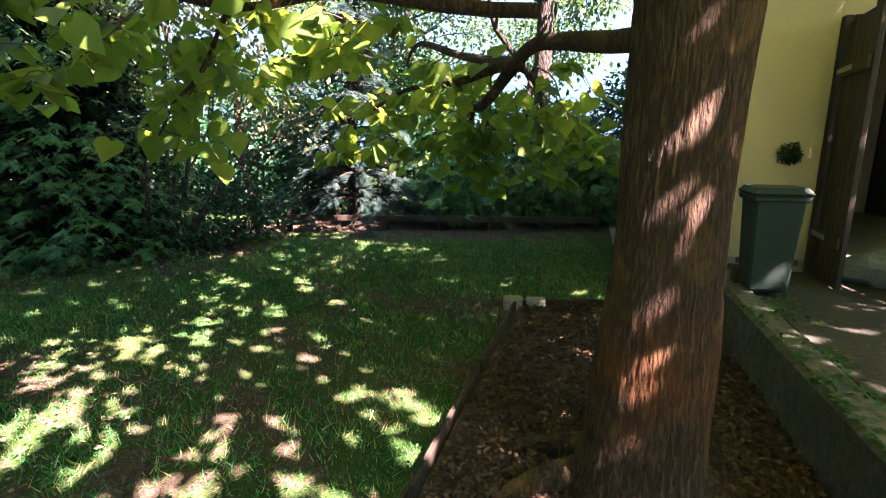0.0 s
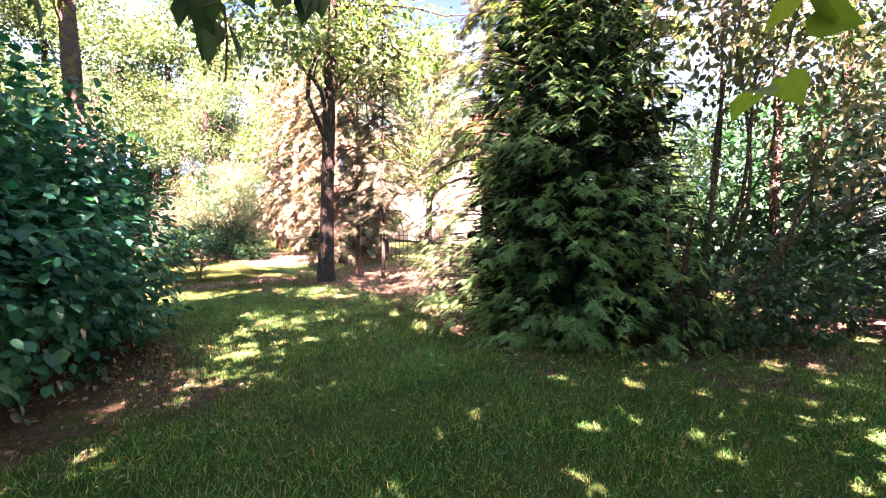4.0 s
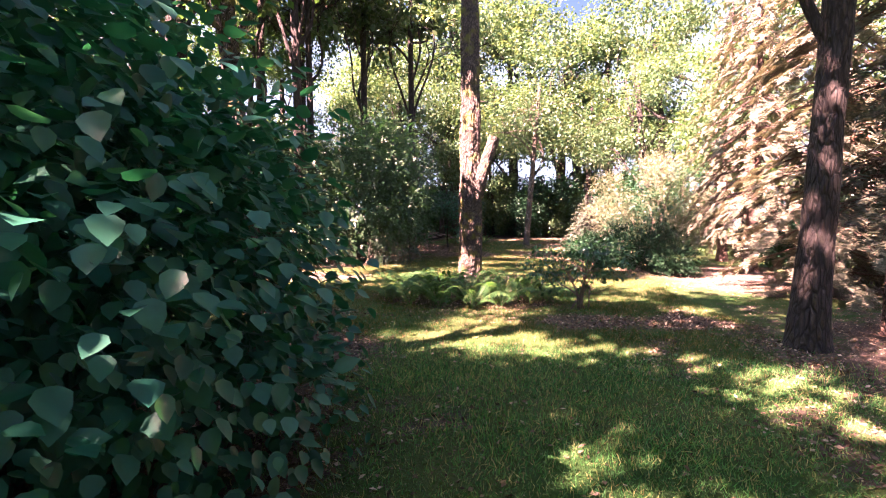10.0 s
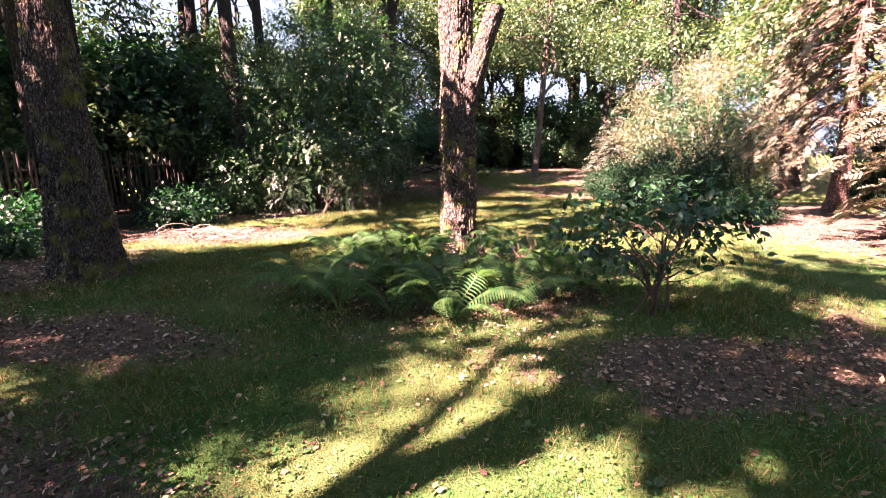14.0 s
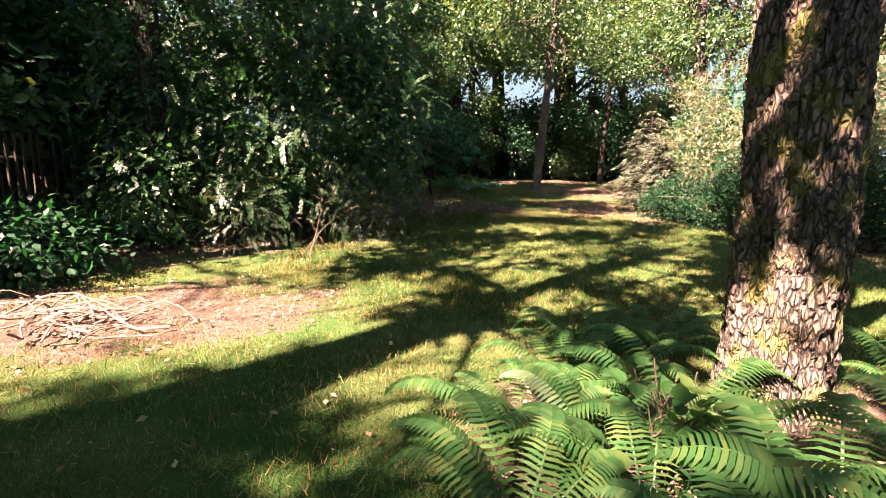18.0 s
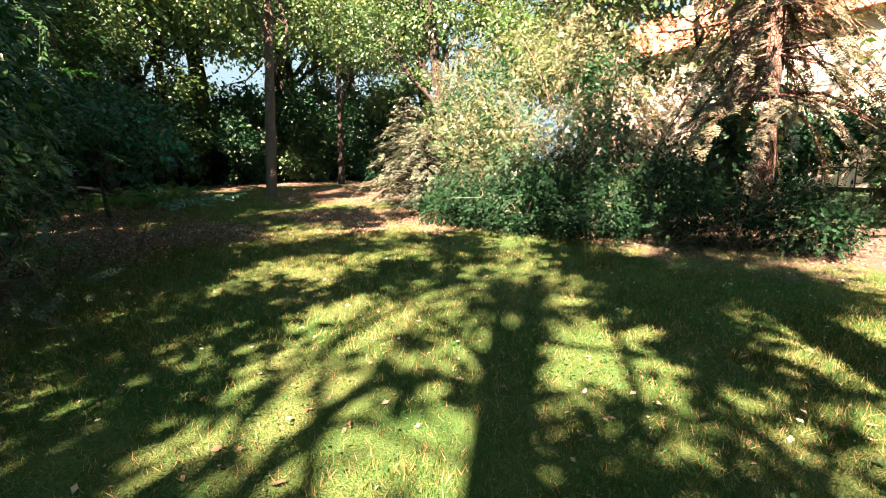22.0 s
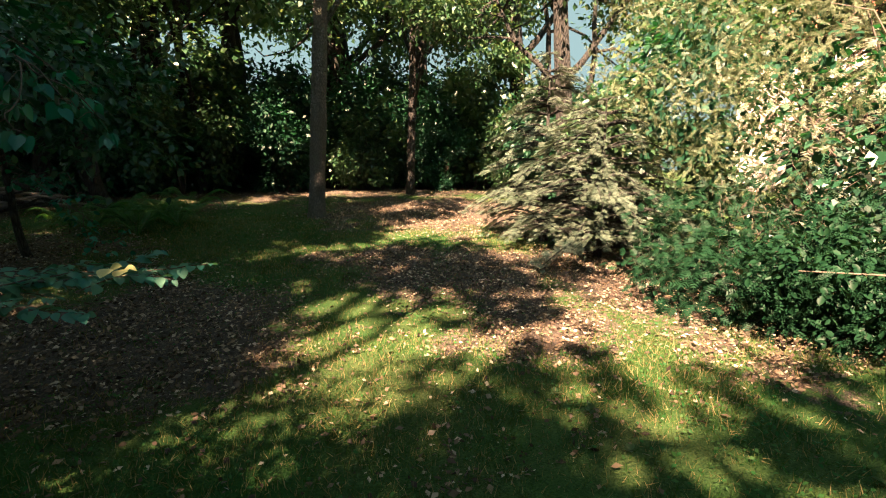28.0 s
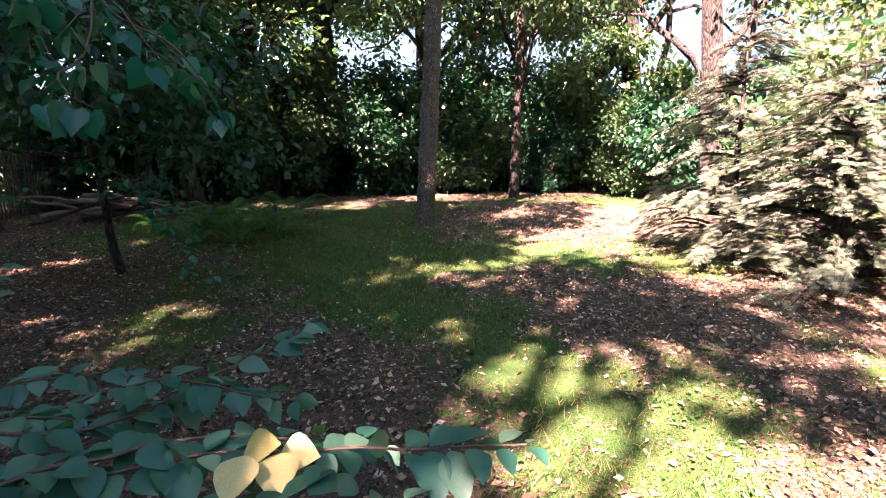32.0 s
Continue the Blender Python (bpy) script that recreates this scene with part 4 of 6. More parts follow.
# ---- start: catalpa, its hanging boughs ----
catalpa = thing("catalpa_tree", (2.02, -0.74, 0.0), "big catalpa with ridged brown bark and heart-shaped leaves", "tree")
s = np.linspace(0, 1, 110)
zz = -0.05 + 6.0 * s ** 1.15
tp = np.stack([1.88 + 0.16 * s, -0.6 - 0.18 * s, zz], -1)
tr = 0.212 * (1 - 0.25 * s) * (1 + 0.42 * np.exp(-zz / 0.16) + 0.1 * np.exp(-zz / 0.9)) + 0.05 * np.exp(-((zz - 2.5) / 0.5) ** 2)
trunk_part(catalpa, tp, tr, BARK_CATALPA, 120, seed=3, furrow=0.022, wob=0.05, freq=40)
for i, (ax, ay) in enumerate(((-0.75, 0.42), (0.2, 0.75), (-0.8, -0.3), (0.8, 0.35), (-0.25, 0.8))):
    c = curve_pts((2.02 + ax * 0.25, -0.74 + ay * 0.25, 0.1), (2.02 + ax * 0.95, -0.74 + ay * 0.95, 0.0), 10, 0.02, 0.12, 40 + i)
    trunk_part(catalpa, c, np.linspace(0.1, 0.025, 10), BARK_CATALPA, 12, "root", i, 0.05, 0.1)
boughs = [
    ((2.03, -0.85, 2.12), (3.52, -0.08, 2.04), 0.062, 0.048), ((3.52, -0.08, 2.04), (4.6, 0.3, 1.7), 0.05, 0.02), ((3.52, -0.08, 2.04), (5.2, -0.5, 1.5), 0.035, 0.012),
    ((3.5, -0.08, 2.04), (4.4, 1.2, 1.8), 0.035, 0.012), ((3.2, -0.2, 2.3), (3.0, 2.0, 2.4), 0.05, 0.02), ((3.0, 1.6, 2.4), (2.75, 2.1, 1.5), 0.02, 0.006),
    ((3.5, -0.1, 2.04), (6.2, 1.2, 2.5), 0.05, 0.02), ((2.05, -0.8, 3.1), (1.2, 2.6, 3.0), 0.07, 0.02), ((2.05, -0.8, 3.3), (0.6, -3.4, 4.6), 0.08, 0.02),
    ((2.06, -0.85, 3.6), (4.8, -3.0, 5.0), 0.08, 0.02), ((2.07, -0.9, 4.0), (-0.6, 0.8, 5.5), 0.08, 0.02), ((2.07, -0.9, 4.3), (4.4, 1.6, 5.6), 0.08, 0.02),
]
for i, (a, b, r0, r1) in enumerate(boughs):
    trunk_part(catalpa, curve_pts(a, b, 12, 0.04, 0.16, 60 + i), np.linspace(r0, r1, 12), BARK_CATALPA, 12, "limb", i, 0.02, 0.08)


def hanging(seed, sprays, material, parent, size, template=T_HEART, leaf_gap=0.09, name="leaf_spray", droop=0.6, singles=0, twig_gap=0.13):
    """Twigs from place to place with leaves along them, hanging."""
    r = np.random.default_rng(seed)
    base = np.array(parent.matrix_basis.translation)
    made, leaf_data = 0, []
    if singles:
        for j in range(3):
            tv = template[0] * [1, 1 + 0.1 * (j - 1), 1 + 0.5 * (j - 1)]
            ob = link_mesh("leaf", tv, [template[1]], material)
            leaf_data.append(ob.data)
            bpy.data.objects.remove(ob)
    for i, (a, b, spread) in enumerate(sprays):
        pieces, P, X, N = [], [], [], []
        main = curve_pts(a, b, 9, 0.08, 0.2, seed * 100 + i)
        pieces.append(tube(main, np.linspace(0.007, 0.003, 9), 6))
        ln = np.linalg.norm(np.subtract(b, a))
        for j in range(max(3, int(ln / twig_gap))):
            q = main[r.integers(1, 9)]
            e = q + r.normal(size=3) * spread * [1, 1, 0.5] - [0, 0, spread * 0.35]
            c = curve_pts(q, e, 6, 0.1, 0.25, seed * 1000 + i * 50 + j)
            pieces.append(tube(c, np.linspace(0.0035, 0.002, 6), 5))
            k = max(4, int(spread / leaf_gap) + 3)
            u = r.random(k) * 4.99
            fi = np.floor(u).astype(int)
            pos = c[fi] * (1 - u % 1)[:, None] + c[fi + 1] * (u % 1)[:, None]
            way = r.normal(size=(k, 3)) * [1, 1, 0.25]
            way = unit(way) - [0, 0, droop]
            stalk = unit(way) * size * 0.35
            P.append(pos + stalk + [0, 0, -0.01])
            X.append(way)
            N.append(np.array([0, 0, 1.0]) + 0.5 * r.normal(size=(k, 3)))
        P, X, N = map(np.concatenate, (P, X, N))
        v, f = joined(pieces)
        tw = link_mesh("twig", v - base, f, TWIG, parent, smooth=True)
        S = size * r.uniform(0.6, 1.2, len(P))
        one = min(len(P), max(0, singles - made))
        made += one
        for j in range(one):
            ob = new("leaf", leaf_data[j % 3])
            ob.parent = tw
            ax = unit(X[j])
            up_ = unit(N[j] - (N[j] @ ax) * ax)
            sd = np.cross(up_, ax)
            m3 = np.stack([ax, sd, up_], 1) * S[j]
            ob.matrix_basis = Matrix.LocRotScale(P[j] - base, None, None) @ Matrix([list(q) for q in m3]).to_4x4()
        if one < len(P):
            v, f = scatter(template, P[one:], X[one:], N[one:], S[one:])
            tagged(link_mesh(name, v - base, [f], material, tw), kind="stuff")


hanging(5, [
    ((3.0, 1.6, 2.4), (2.78, 2.0, 1.42), 0.26), ((2.9, 1.3, 2.4), (2.5, 2.5, 1.9), 0.3), ((2.6, 1.6, 2.5), (2.0, 2.9, 2.1), 0.3), ((3.1, 1.2, 2.4), (3.5, 2.4, 1.9), 0.32),
    ((3.0, 1.9, 2.4), (3.2, 3.2, 2.1), 0.32), ((2.2, 1.5, 2.7), (1.4, 2.4, 2.25), 0.3), ((3.4, 0.4, 2.4), (3.2, 1.3, 1.95), 0.3),
], LEAF_CATALPA, catalpa, 0.17, singles=130)
hanging(6, [
    ((4.0, 0.1, 2.1), (4.9, 0.3, 1.2), 0.32), ((4.3, 0.2, 1.95), (5.05, 0.15, 1.15), 0.3), ((4.2, -0.2, 2.0), (5.1, -0.5, 1.3), 0.32), ((4.6, 0.3, 1.8), (5.3, 0.9, 1.4), 0.35),
    ((4.4, 1.0, 1.9), (4.9, 1.7, 1.45), 0.34), ((3.8, 0.3, 2.2), (4.2, 1.0, 1.6), 0.32), ((4.0, -0.25, 2.1), (4.5, -0.75, 1.5), 0.3), ((5.0, 0.6, 2.4), (6.2, 1.4, 1.8), 0.4),
    ((5.0, 0.2, 2.4), (6.3, 0.4, 1.9), 0.4), ((4.0, 1.2, 2.3), (4.2, 2.4, 1.9), 0.36), ((4.6, -0.4, 1.9), (5.6, -1.0, 1.5), 0.3),
], LEAF_CATALPA, catalpa, 0.16, singles=170, twig_gap=0.09)


def gappy(p):
    """Leaves of the crown, less those in chinks cut to let sun patches through."""
    ok = p[:, 2] > 2.75
    way = np.array(to_sun)
    # every chink is aimed at a spot of bark or ground to be sunlit
    for c, r in (((1.76, -0.57, 1.36), 0.12), ((1.72, -0.65, 1.05), 0.1), ((4.9, 7.2, 0.5), 0.5), ((5.6, 8.0, 0.8), 0.45), ((4.4, 9.6, 0), 0.5), ((3.6, 9.3, 0), 0.35), ((2.2, 2.55, 0), 0.22), ((3.6, 0.95, 0), 0.16)):
        q = p - c
        ok &= np.linalg.norm(q - (q @ way)[:, None] * way, axis=1) > r
    return ok


leaves("crown", [(2.0, -0.8, 4.9, 4.0, 3.8, 1.6), (0.2, 1.2, 4.0, 2.6, 2.4, 0.9), (-1.5, -2.0, 4.2, 2.6, 2.4, 0.9)], 3200, 0.27, LEAF_CATALPA, catalpa, T_OVAL, 9, 0.1, 0.3, 9,
       keep=gappy)
# dense lobes placed to shade the lawn and the lilac
leaves("crown", [(0.8, 2.4, 5.4, 3.2, 2.8, 1.1), (2.0, -3.6, 4.9, 2.8, 2.2, 1.1), (-0.6, -4.6, 5.0, 3.0, 2.6, 1.2), (4.4, 1.2, 5.2, 2.4, 2.2, 1.0)], 8000, 0.25, LEAF_CATALPA, catalpa, T_OVAL, 10, 0.1, 0.4, 9,
       keep=gappy)
# unseen upper crown, added to shade the ground further along
leaves("crown", [(0.6, -1.2, 9.4, 3.6, 2.8, 1.3), (0.6, 2.2, 9.2, 3.2, 2.8, 1.2), (-1.8, 0.4, 9.8, 2.4, 2.4, 1.1)], 6500, 0.26, LEAF_CATALPA, catalpa, T_OVAL, 11, 0.1, 0.4, 10, keep=gappy)
# limbs added to carry the unseen upper crown
for i, (a, b) in enumerate((((2.1, -0.78, 5.6), (0.9, 2.6, 9.4)), ((2.1, -0.78, 5.7), (1.6, 0.6, 8.4)))):
    trunk_part(catalpa, curve_pts(a, b, 12, 0.04, 0.12, 90 + i), np.linspace(0.12, 0.02, 12), BARK_CATALPA, 12, "limb", i, 0.02, 0.08)
# small near boughs of the same tree over the lawn
near_tree = thing("overhanging_bough", (1.35, 4.0, 2.3), "leafy bough hanging down over the lawn", "branch")
trunk_part(near_tree, curve_pts((0.2, 2.8, 3.2), (1.7, 4.3, 2.15), 9, 0.05, 0.1, 3), np.linspace(0.03, 0.008, 9), BARK_CATALPA, 8, "limb")
hanging(8, [((1.55, 4.2, 2.25), (1.63, 4.33, 1.72), 0.07), ((1.2, 4.3, 2.3), (1.25, 4.65, 1.86), 0.07), ((1.7, 4.25, 2.2), (1.93, 4.11, 1.98), 0.06)], LEAF_DARK, near_tree, 0.12, T_OVAL, droop=2.5)

# ---- lawn side: cypress, lilac, spruce, back hedge, low rail ----
def cypress(x, y, height, radius, seed, boughs, size, template):
    """A broad mound of overlapping boughs, each a flat fan of ferny sprays that droops at the tip."""
    z = float(gz(x, y))
    t = thing("false_cypress", (x, y, z), "broad dark green false cypress with drooping sprays", "conifer")
    r = np.random.default_rng(seed)
    base = np.array([x, y, z])
    s = np.linspace(0, 1, 20)
    trunk_part(t, base + np.stack([0 * s, 0 * s, -0.1 + (height + 0.1) * s], -1), 0.14 * (1 - 0.93 * s), BARK_DARK, 12, seed=seed)

    def reach(u):
        return radius * np.minimum(1, 0.92 + 0.8 * u) * (1 - u) ** 0.45

    P, X, N, S, B = [], [], [], [], []
    for i in range(boughs):
        u = 0.01 + 0.97 * r.random() ** 1.4
        a = r.uniform(0, 6.283)
        big = reach(u) * (1 + 0.1 * math.sin(3 * a + 5 * u) + 0.08 * r.normal())
        way = np.array([math.cos(a), math.sin(a), 0])
        side = np.array([-math.sin(a), math.cos(a), 0])
        fan = size * r.uniform(0.75, 1.25) * (1 - 0.35 * u)
        tip = base + way * big + [0, 0, max(0.14, u * height)]
        root = base + way * big * 0.25 + [0, 0, max(0.1, u * height - 0.12 * big)]
        c = curve_pts(root, tip, 8, 0.1, 0.05, seed * 997 + i)
        c[:, 2] -= 0.16 * fan * np.linspace(0, 1, 8) ** 3
        B.append(tube(c[:7], np.linspace(0.014, 0.004, 7), 5))
        tilt = np.array([0, 0, 1.0]) + 0.3 * way + 0.2 * r.normal() * side
        k = 4
        for j in range(k):
            f = 0.4 + 0.57 * j / (k - 1)
            q = c[min(7, int(f * 7.99))]
            ln = fan * (0.62 - 0.34 * abs(j / (k - 1) - 0.35))
            for sg in (-1, 1):
                P.append(q + 0.015 * r.normal(size=3))
                X.append(way * r.uniform(0.55, 0.9) + sg * side * r.uniform(0.6, 1.0) - np.array([0, 0, r.uniform(0.1, 0.5)]))
                N.append(tilt + 0.18 * r.normal(size=3))
                S.append(ln * r.uniform(0.8, 1.15))
        P.append(c[6])
        X.append(way - np.array([0, 0, r.uniform(0.25, 0.7)]))
        N.append(tilt)
        S.append(fan * 0.6)
    P, X, N = np.array(P), np.array(X), np.array(N)
    v, f = joined(B)
    tagged(link_mesh("branchwork", v - base, f, BARK_DARK, t, smooth=True), kind="stuff")
    v, f = scatter(template, P, X, N, np.array(S))
    v[:, 2] = np.maximum(v[:, 2], z + 0.02)
    tagged(link_mesh("foliage", v - base, [f], LEAF_CYPRESS, t), kind="stuff")
    # near-black core leaves stand in for the shade between the boughs
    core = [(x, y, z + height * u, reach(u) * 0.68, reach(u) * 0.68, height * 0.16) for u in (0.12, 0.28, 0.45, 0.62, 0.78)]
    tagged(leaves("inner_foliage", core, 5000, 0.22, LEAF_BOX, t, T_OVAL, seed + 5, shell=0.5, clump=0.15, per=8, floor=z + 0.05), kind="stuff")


cypress(6.8, 6.7, 7.6, 2.05, 21, 1500, 0.3, T_LACE)
cypress(8.7, 8.0, 8.2, 2.0, 22, 180, 0.62, T_SPRAY)
lilac = thing("lilac_bush", (6.7, 5.1, float(gz(0, 5))), "multi-stemmed lilac with bare pale leaning stems", "shrub")
for i, (g, r0) in enumerate((((6.0, 4.75, 1.35), 0.06), ((6.4, 4.6, 3.8), 0.035), ((6.9, 4.4, 4.2), 0.03), ((7.3, 4.2, 3.9), 0.03), ((6.1, 5.0, 4.0), 0.03), ((7.9, 3.9, 3.0), 0.04), ((7.0, 5.0, 4.4), 0.03), ((7.6, 4.6, 3.5), 0.025), ((8.3, 3.6, 2.2), 0.03))):
    trunk_part(lilac, curve_pts((6.7 + 0.1 * math.cos(i * 2), 5.1 + 0.1 * math.sin(i * 2), -0.15), g, 14, 0.02, 0.22, 80 + i), np.linspace(r0, 0.008, 14), BARK_RED if i == 0 else BARK_SMOOTH, 10, "stem", i, 0.03, 0.12)
leaves("foliage", [(6.6, 4.6, 3.6, 1.2, 1.2, 1.3), (7.5, 4.4, 3.4, 1.1, 1.0, 1.3), (7.6, 3.8, 2.2, 0.9, 0.8, 0.8)], 3600, 0.11, LEAF_YELLOW, lilac, T_RHOMB, 31, 0.3, 0.25, 10)
leaves("base_foliage", [(7.1, 4.7, 0.5, 0.9, 0.7, 0.7), (7.7, 4.2, 0.6, 0.7, 0.6, 0.8)], 3000, 0.09, LEAF_DARK, lilac, T_RHOMB, 32, 0.4, 0.15, 10, floor=-0.1)
conifer("blue_spruce", "blue spruce with drooping silvery boughs", 9.6, 3.0, 5.5, 1.7, LEAF_BLUE, BARK_DARK, 33, 22, T_TWIG, 0.2, 0.08, 0.35, 0.12, 0.2, 1.5, 0.7)
birch = thing("birch_post", (8.75, 4.75, -0.1), "pale sunlit trunk behind the lawn", "tree")
trunk_part(birch, curve_pts((8.75, 4.75, -0.2), (8.6, 4.85, 3.0), 12, 0, 0.04, 9), np.linspace(0.075, 0.05, 12), BARK_RED, 12, "trunk", 2)
for i, (hx, hy, hh) in enumerate(((10.6, 1.0, 3.0), (10.8, -0.7, 2.6), (10.7, -2.6, 2.9), (11.2, 4.6, 3.4), (12.0, 2.4, 3.6), (11.6, 6.4, 3.6))):
    shrub("yew_hedge", "dense dark green yew hedge behind the low rail", hx, hy, [(hx, hy, hh * 0.5 + 0.1, 1.15, 1.2, hh * 0.52)], 4200, 0.13, LEAF_DARK, 4, 100 + i, T_RHOMB, 0.14, 10, group="back hedge", category="hedge")
for i, hy in enumerate((0.8, -0.8, -2.0)):
    shrub("dark_conifer", "low dark evergreen with feathery sprays", 9.5 + 0.2 * i, hy, [(9.5 + 0.2 * i, hy, 0.75, 0.8, 0.9, 0.8)], 1500, 0.2, LEAF_CYPRESS, 3, 130 + i, T_SPRAY, 0.15, 8, group="back hedge", category="shrub")
rail = thing("low_rail", (8.8, 1.2, 0), "low weathered timber rail on short posts", "fence")
for i in range(7):
    yy = 4.0 - i * 0.95
    part("post", box(8.62 + 0.03 * i - 8.8, yy - 0.04 - 1.2, -0.15, 8.7 + 0.03 * i - 8.8, yy + 0.04 - 1.2, 0.36, 0.008), WOOD_DARK, rail)
for i in range(6):
    ya, yb = 4.0 - i * 0.95, 4.0 - (i + 1) * 0.95
    part("board", box(8.56 + 0.03 * i - 8.8, yb - 1.2 + 0.005, 0.16, 8.6 + 0.03 * i - 8.8, ya - 1.2 - 0.005, 0.27, 0.008), WOOD_DARK, rail)

# ---- the dark broad-leaved shrub beside the path ----
SH = [(0.5, 8.4, 0.9, 1.5, 1.7, 1.1), (1.15, 9.4, 1.1, 1.2, 1.3, 1.3), (0.4, 9.0, 1.9, 1.4, 1.7, 1.1), (-0.6, 10.0, 1.6, 1.8, 1.8, 1.6), (0.1, 7.3, 0.7, 1.0, 0.9, 0.9), (1.75, 9.7, 0.3, 0.55, 0.9, 0.55), (1.1, 10.4, 1.0, 0.9, 0.9, 1.1)]
clear_path = lambda p: p[:, 0] < np.interp(p[:, 1], [5, 7, 8.5, 10, 11.5], [1.2, 1.85, 2.35, 2.4, 2.0])
shrub("hazel_bush", "tall dense dark green broad-leaved bush by the lawn", 0.3, 9.0, SH, 22000, 0.09, LEAF_HAZEL, 14, 51, T_OVATE, 0.16, 10, shell=0.6, up=0.72, droop=0.4, keep=clear_path, stem_r=0.03, jitter=0.36)
shrub("hazel_bush", "tall dense dark green broad-leaved bush by the lawn", -2.2, 9.5, [(-2.2, 9.8, 1.5, 1.9, 2.4, 1.6), (-2.0, 7.6, 0.9, 1.4, 1.4, 1.1)], 6000, 0.17, LEAF_DARK, 8, 52, T_RHOMB, 0.2, 10)

# ---- tree A and the spruces on the far side ----
tree("ash_tree", "slim grey-brown tree trunk with a leafy crown", 6.5, 13.8, 0.19, (6.9, 14.0), 8.5, BARK_DARK, [(6.8, 14, 6.6, 3.0, 3.0, 1.8), (5.2, 13.4, 5.4, 1.8, 1.8, 0.9), (7.8, 13.5, 5.6, 1.8, 1.8, 1.0)], 6500, 0.16, LEAF_MID, 8, 61, 28, 0.03, 18, first=0.5)
conifer("spruce_tree", "tall spruce with drooping grey-green boughs", 9.3, 10.9, 9.0, 2.0, LEAF_DULL, BARK_DARK, 62, 26, T_TWIG, 0.22, 0.05, 0.45, 0.16, 0.2, 1.5, 0.6)
conifer("spruce_tree", "tall spruce with drooping grey-green boughs", 12.4, 11.6, 9.5, 2.2, LEAF_DULL, BARK_DARK, 63, 22, T_TWIG, 0.3, 0.1, 0.5, 0.15, 0.25, 0.75, 0.6)
conifer("thin_spruce", "thin spruce with sparse dead lower boughs", 8.05, 14.9, 8.0, 1.1, LEAF_DULL, BARK_RED, 64, 20, T_TWIG, 0.26, 0.2, 0.5, 0.06, 0.3, 0.6, 0.5)
conifer("thin_spruce", "thin spruce with sparse dead lower boughs", 7.95, 13.4, 7.0, 1.0, LEAF_DULL, BARK_DARK, 65, 18, T_TWIG, 0.26, 0.25, 0.5, 0.045, 0.3, 0.6, 0.5)
trunkl = thing("leaning_trunk", (8.5, 9.9, -0.24), "short dark leaning trunk among the conifers", "tree")
trunk_part(trunkl, curve_pts((8.6, 9.9, -0.3), (7.9, 9.8, 2.6), 12, 0, 0.08, 5), np.linspace(0.13, 0.07, 12), BARK_DARK, 14, "trunk", 5)

# iron fence and the neighbouring house
ironf = thing("iron_fence", (11.5, 17.0, -0.4), "low black iron fence of thin upright bars", "fence")
for i in range(60):
    yy = -8.5 + i * 0.29
    part("bar", box(-0.01 + 0.01 * i, yy - 0.01, 0.05, 0.01 + 0.01 * i, yy + 0.01, 1.25 + (0.12 if i % 8 == 0 else 0), 0), IRON, ironf)
for zr in (0.2, 1.05):
    v, f = tube(np.array([[0, -8.6, zr], [0.3, 0, zr], [0.6, 9.0, zr]]), [0.018] * 3, 6)
    link_mesh("rail", v, [f], IRON, ironf)
neigh = thing("neighbour_house", (27.0, 34.0, -0.3), "distant pale pink house with a red tiled roof", "house")
part("wall", box(-5, -7, 0, 5, 7, 6.2, 0.02), PINK, neigh)
bm = bmesh.new()
vv = [bm.verts.new(p) for p in ((-5.5, -7.5, 6.2), (5.5, -7.5, 6.2), (5.5, 7.5, 6.2), (-5.5, 7.5, 6.2), (0, -7.5, 9.6), (0, 7.5, 9.6))]
for q in ((0, 1, 4), (3, 5, 2), (0, 4, 5, 3), (1, 2, 5, 4), (0, 3, 2, 1)):
    bm.faces.new([vv[i] for i in q])
part("roof", bm, TILE, neigh)
for i in range(3):
    for j in range(2):
        w = part("window", box(-5.03, -5.4 + i * 4.2, 1.0 + j * 2.8, -4.9, -4.2 + i * 4.2, 2.4 + j * 2.8, 0.01), WHITE, neigh)
        g = part("pane", box(-5.05, -5.3 + i * 4.2, 1.1 + j * 2.8, -5.031, -4.3 + i * 4.2, 2.3 + j * 2.8, 0), GLASS, w)

# ---- oak, ferns, rhododendron ----
oak = tree("oak_tree", "stout old tree with deeply furrowed bark and a cut stub", 1.92, 18.68, 0.275, (1.7, 18.95), 10.6, BARK_OAK, [(2.0, 19, 10.4, 3.2, 3.2, 1.9), (0.2, 18.2, 9.2, 2.0, 2.0, 1.1), (3.6, 19.5, 9.4, 2.0, 2.0, 1.1), (-0.2, 19.9, 9.6, 2.2, 2.0, 1.0)], 8000, 0.24, LEAF_MID, 5, 74, 168, 0.075, 30, rows=200, flare=0.25, first=0.72, clump=0.22, per=30, ridges=38, trunk_mat=BARK_RIDGE, masses=30, mass=0.66)
trunk_part(oak, curve_pts((1.95, 18.68, 1.5), (2.42, 18.62, 3.1), 60, 0.03, 0.03, 2), np.linspace(0.17, 0.13, 60), BARK_RIDGE, 60, "stub", 4, 0.01, 0.08, 16, "broken side stub", 26)
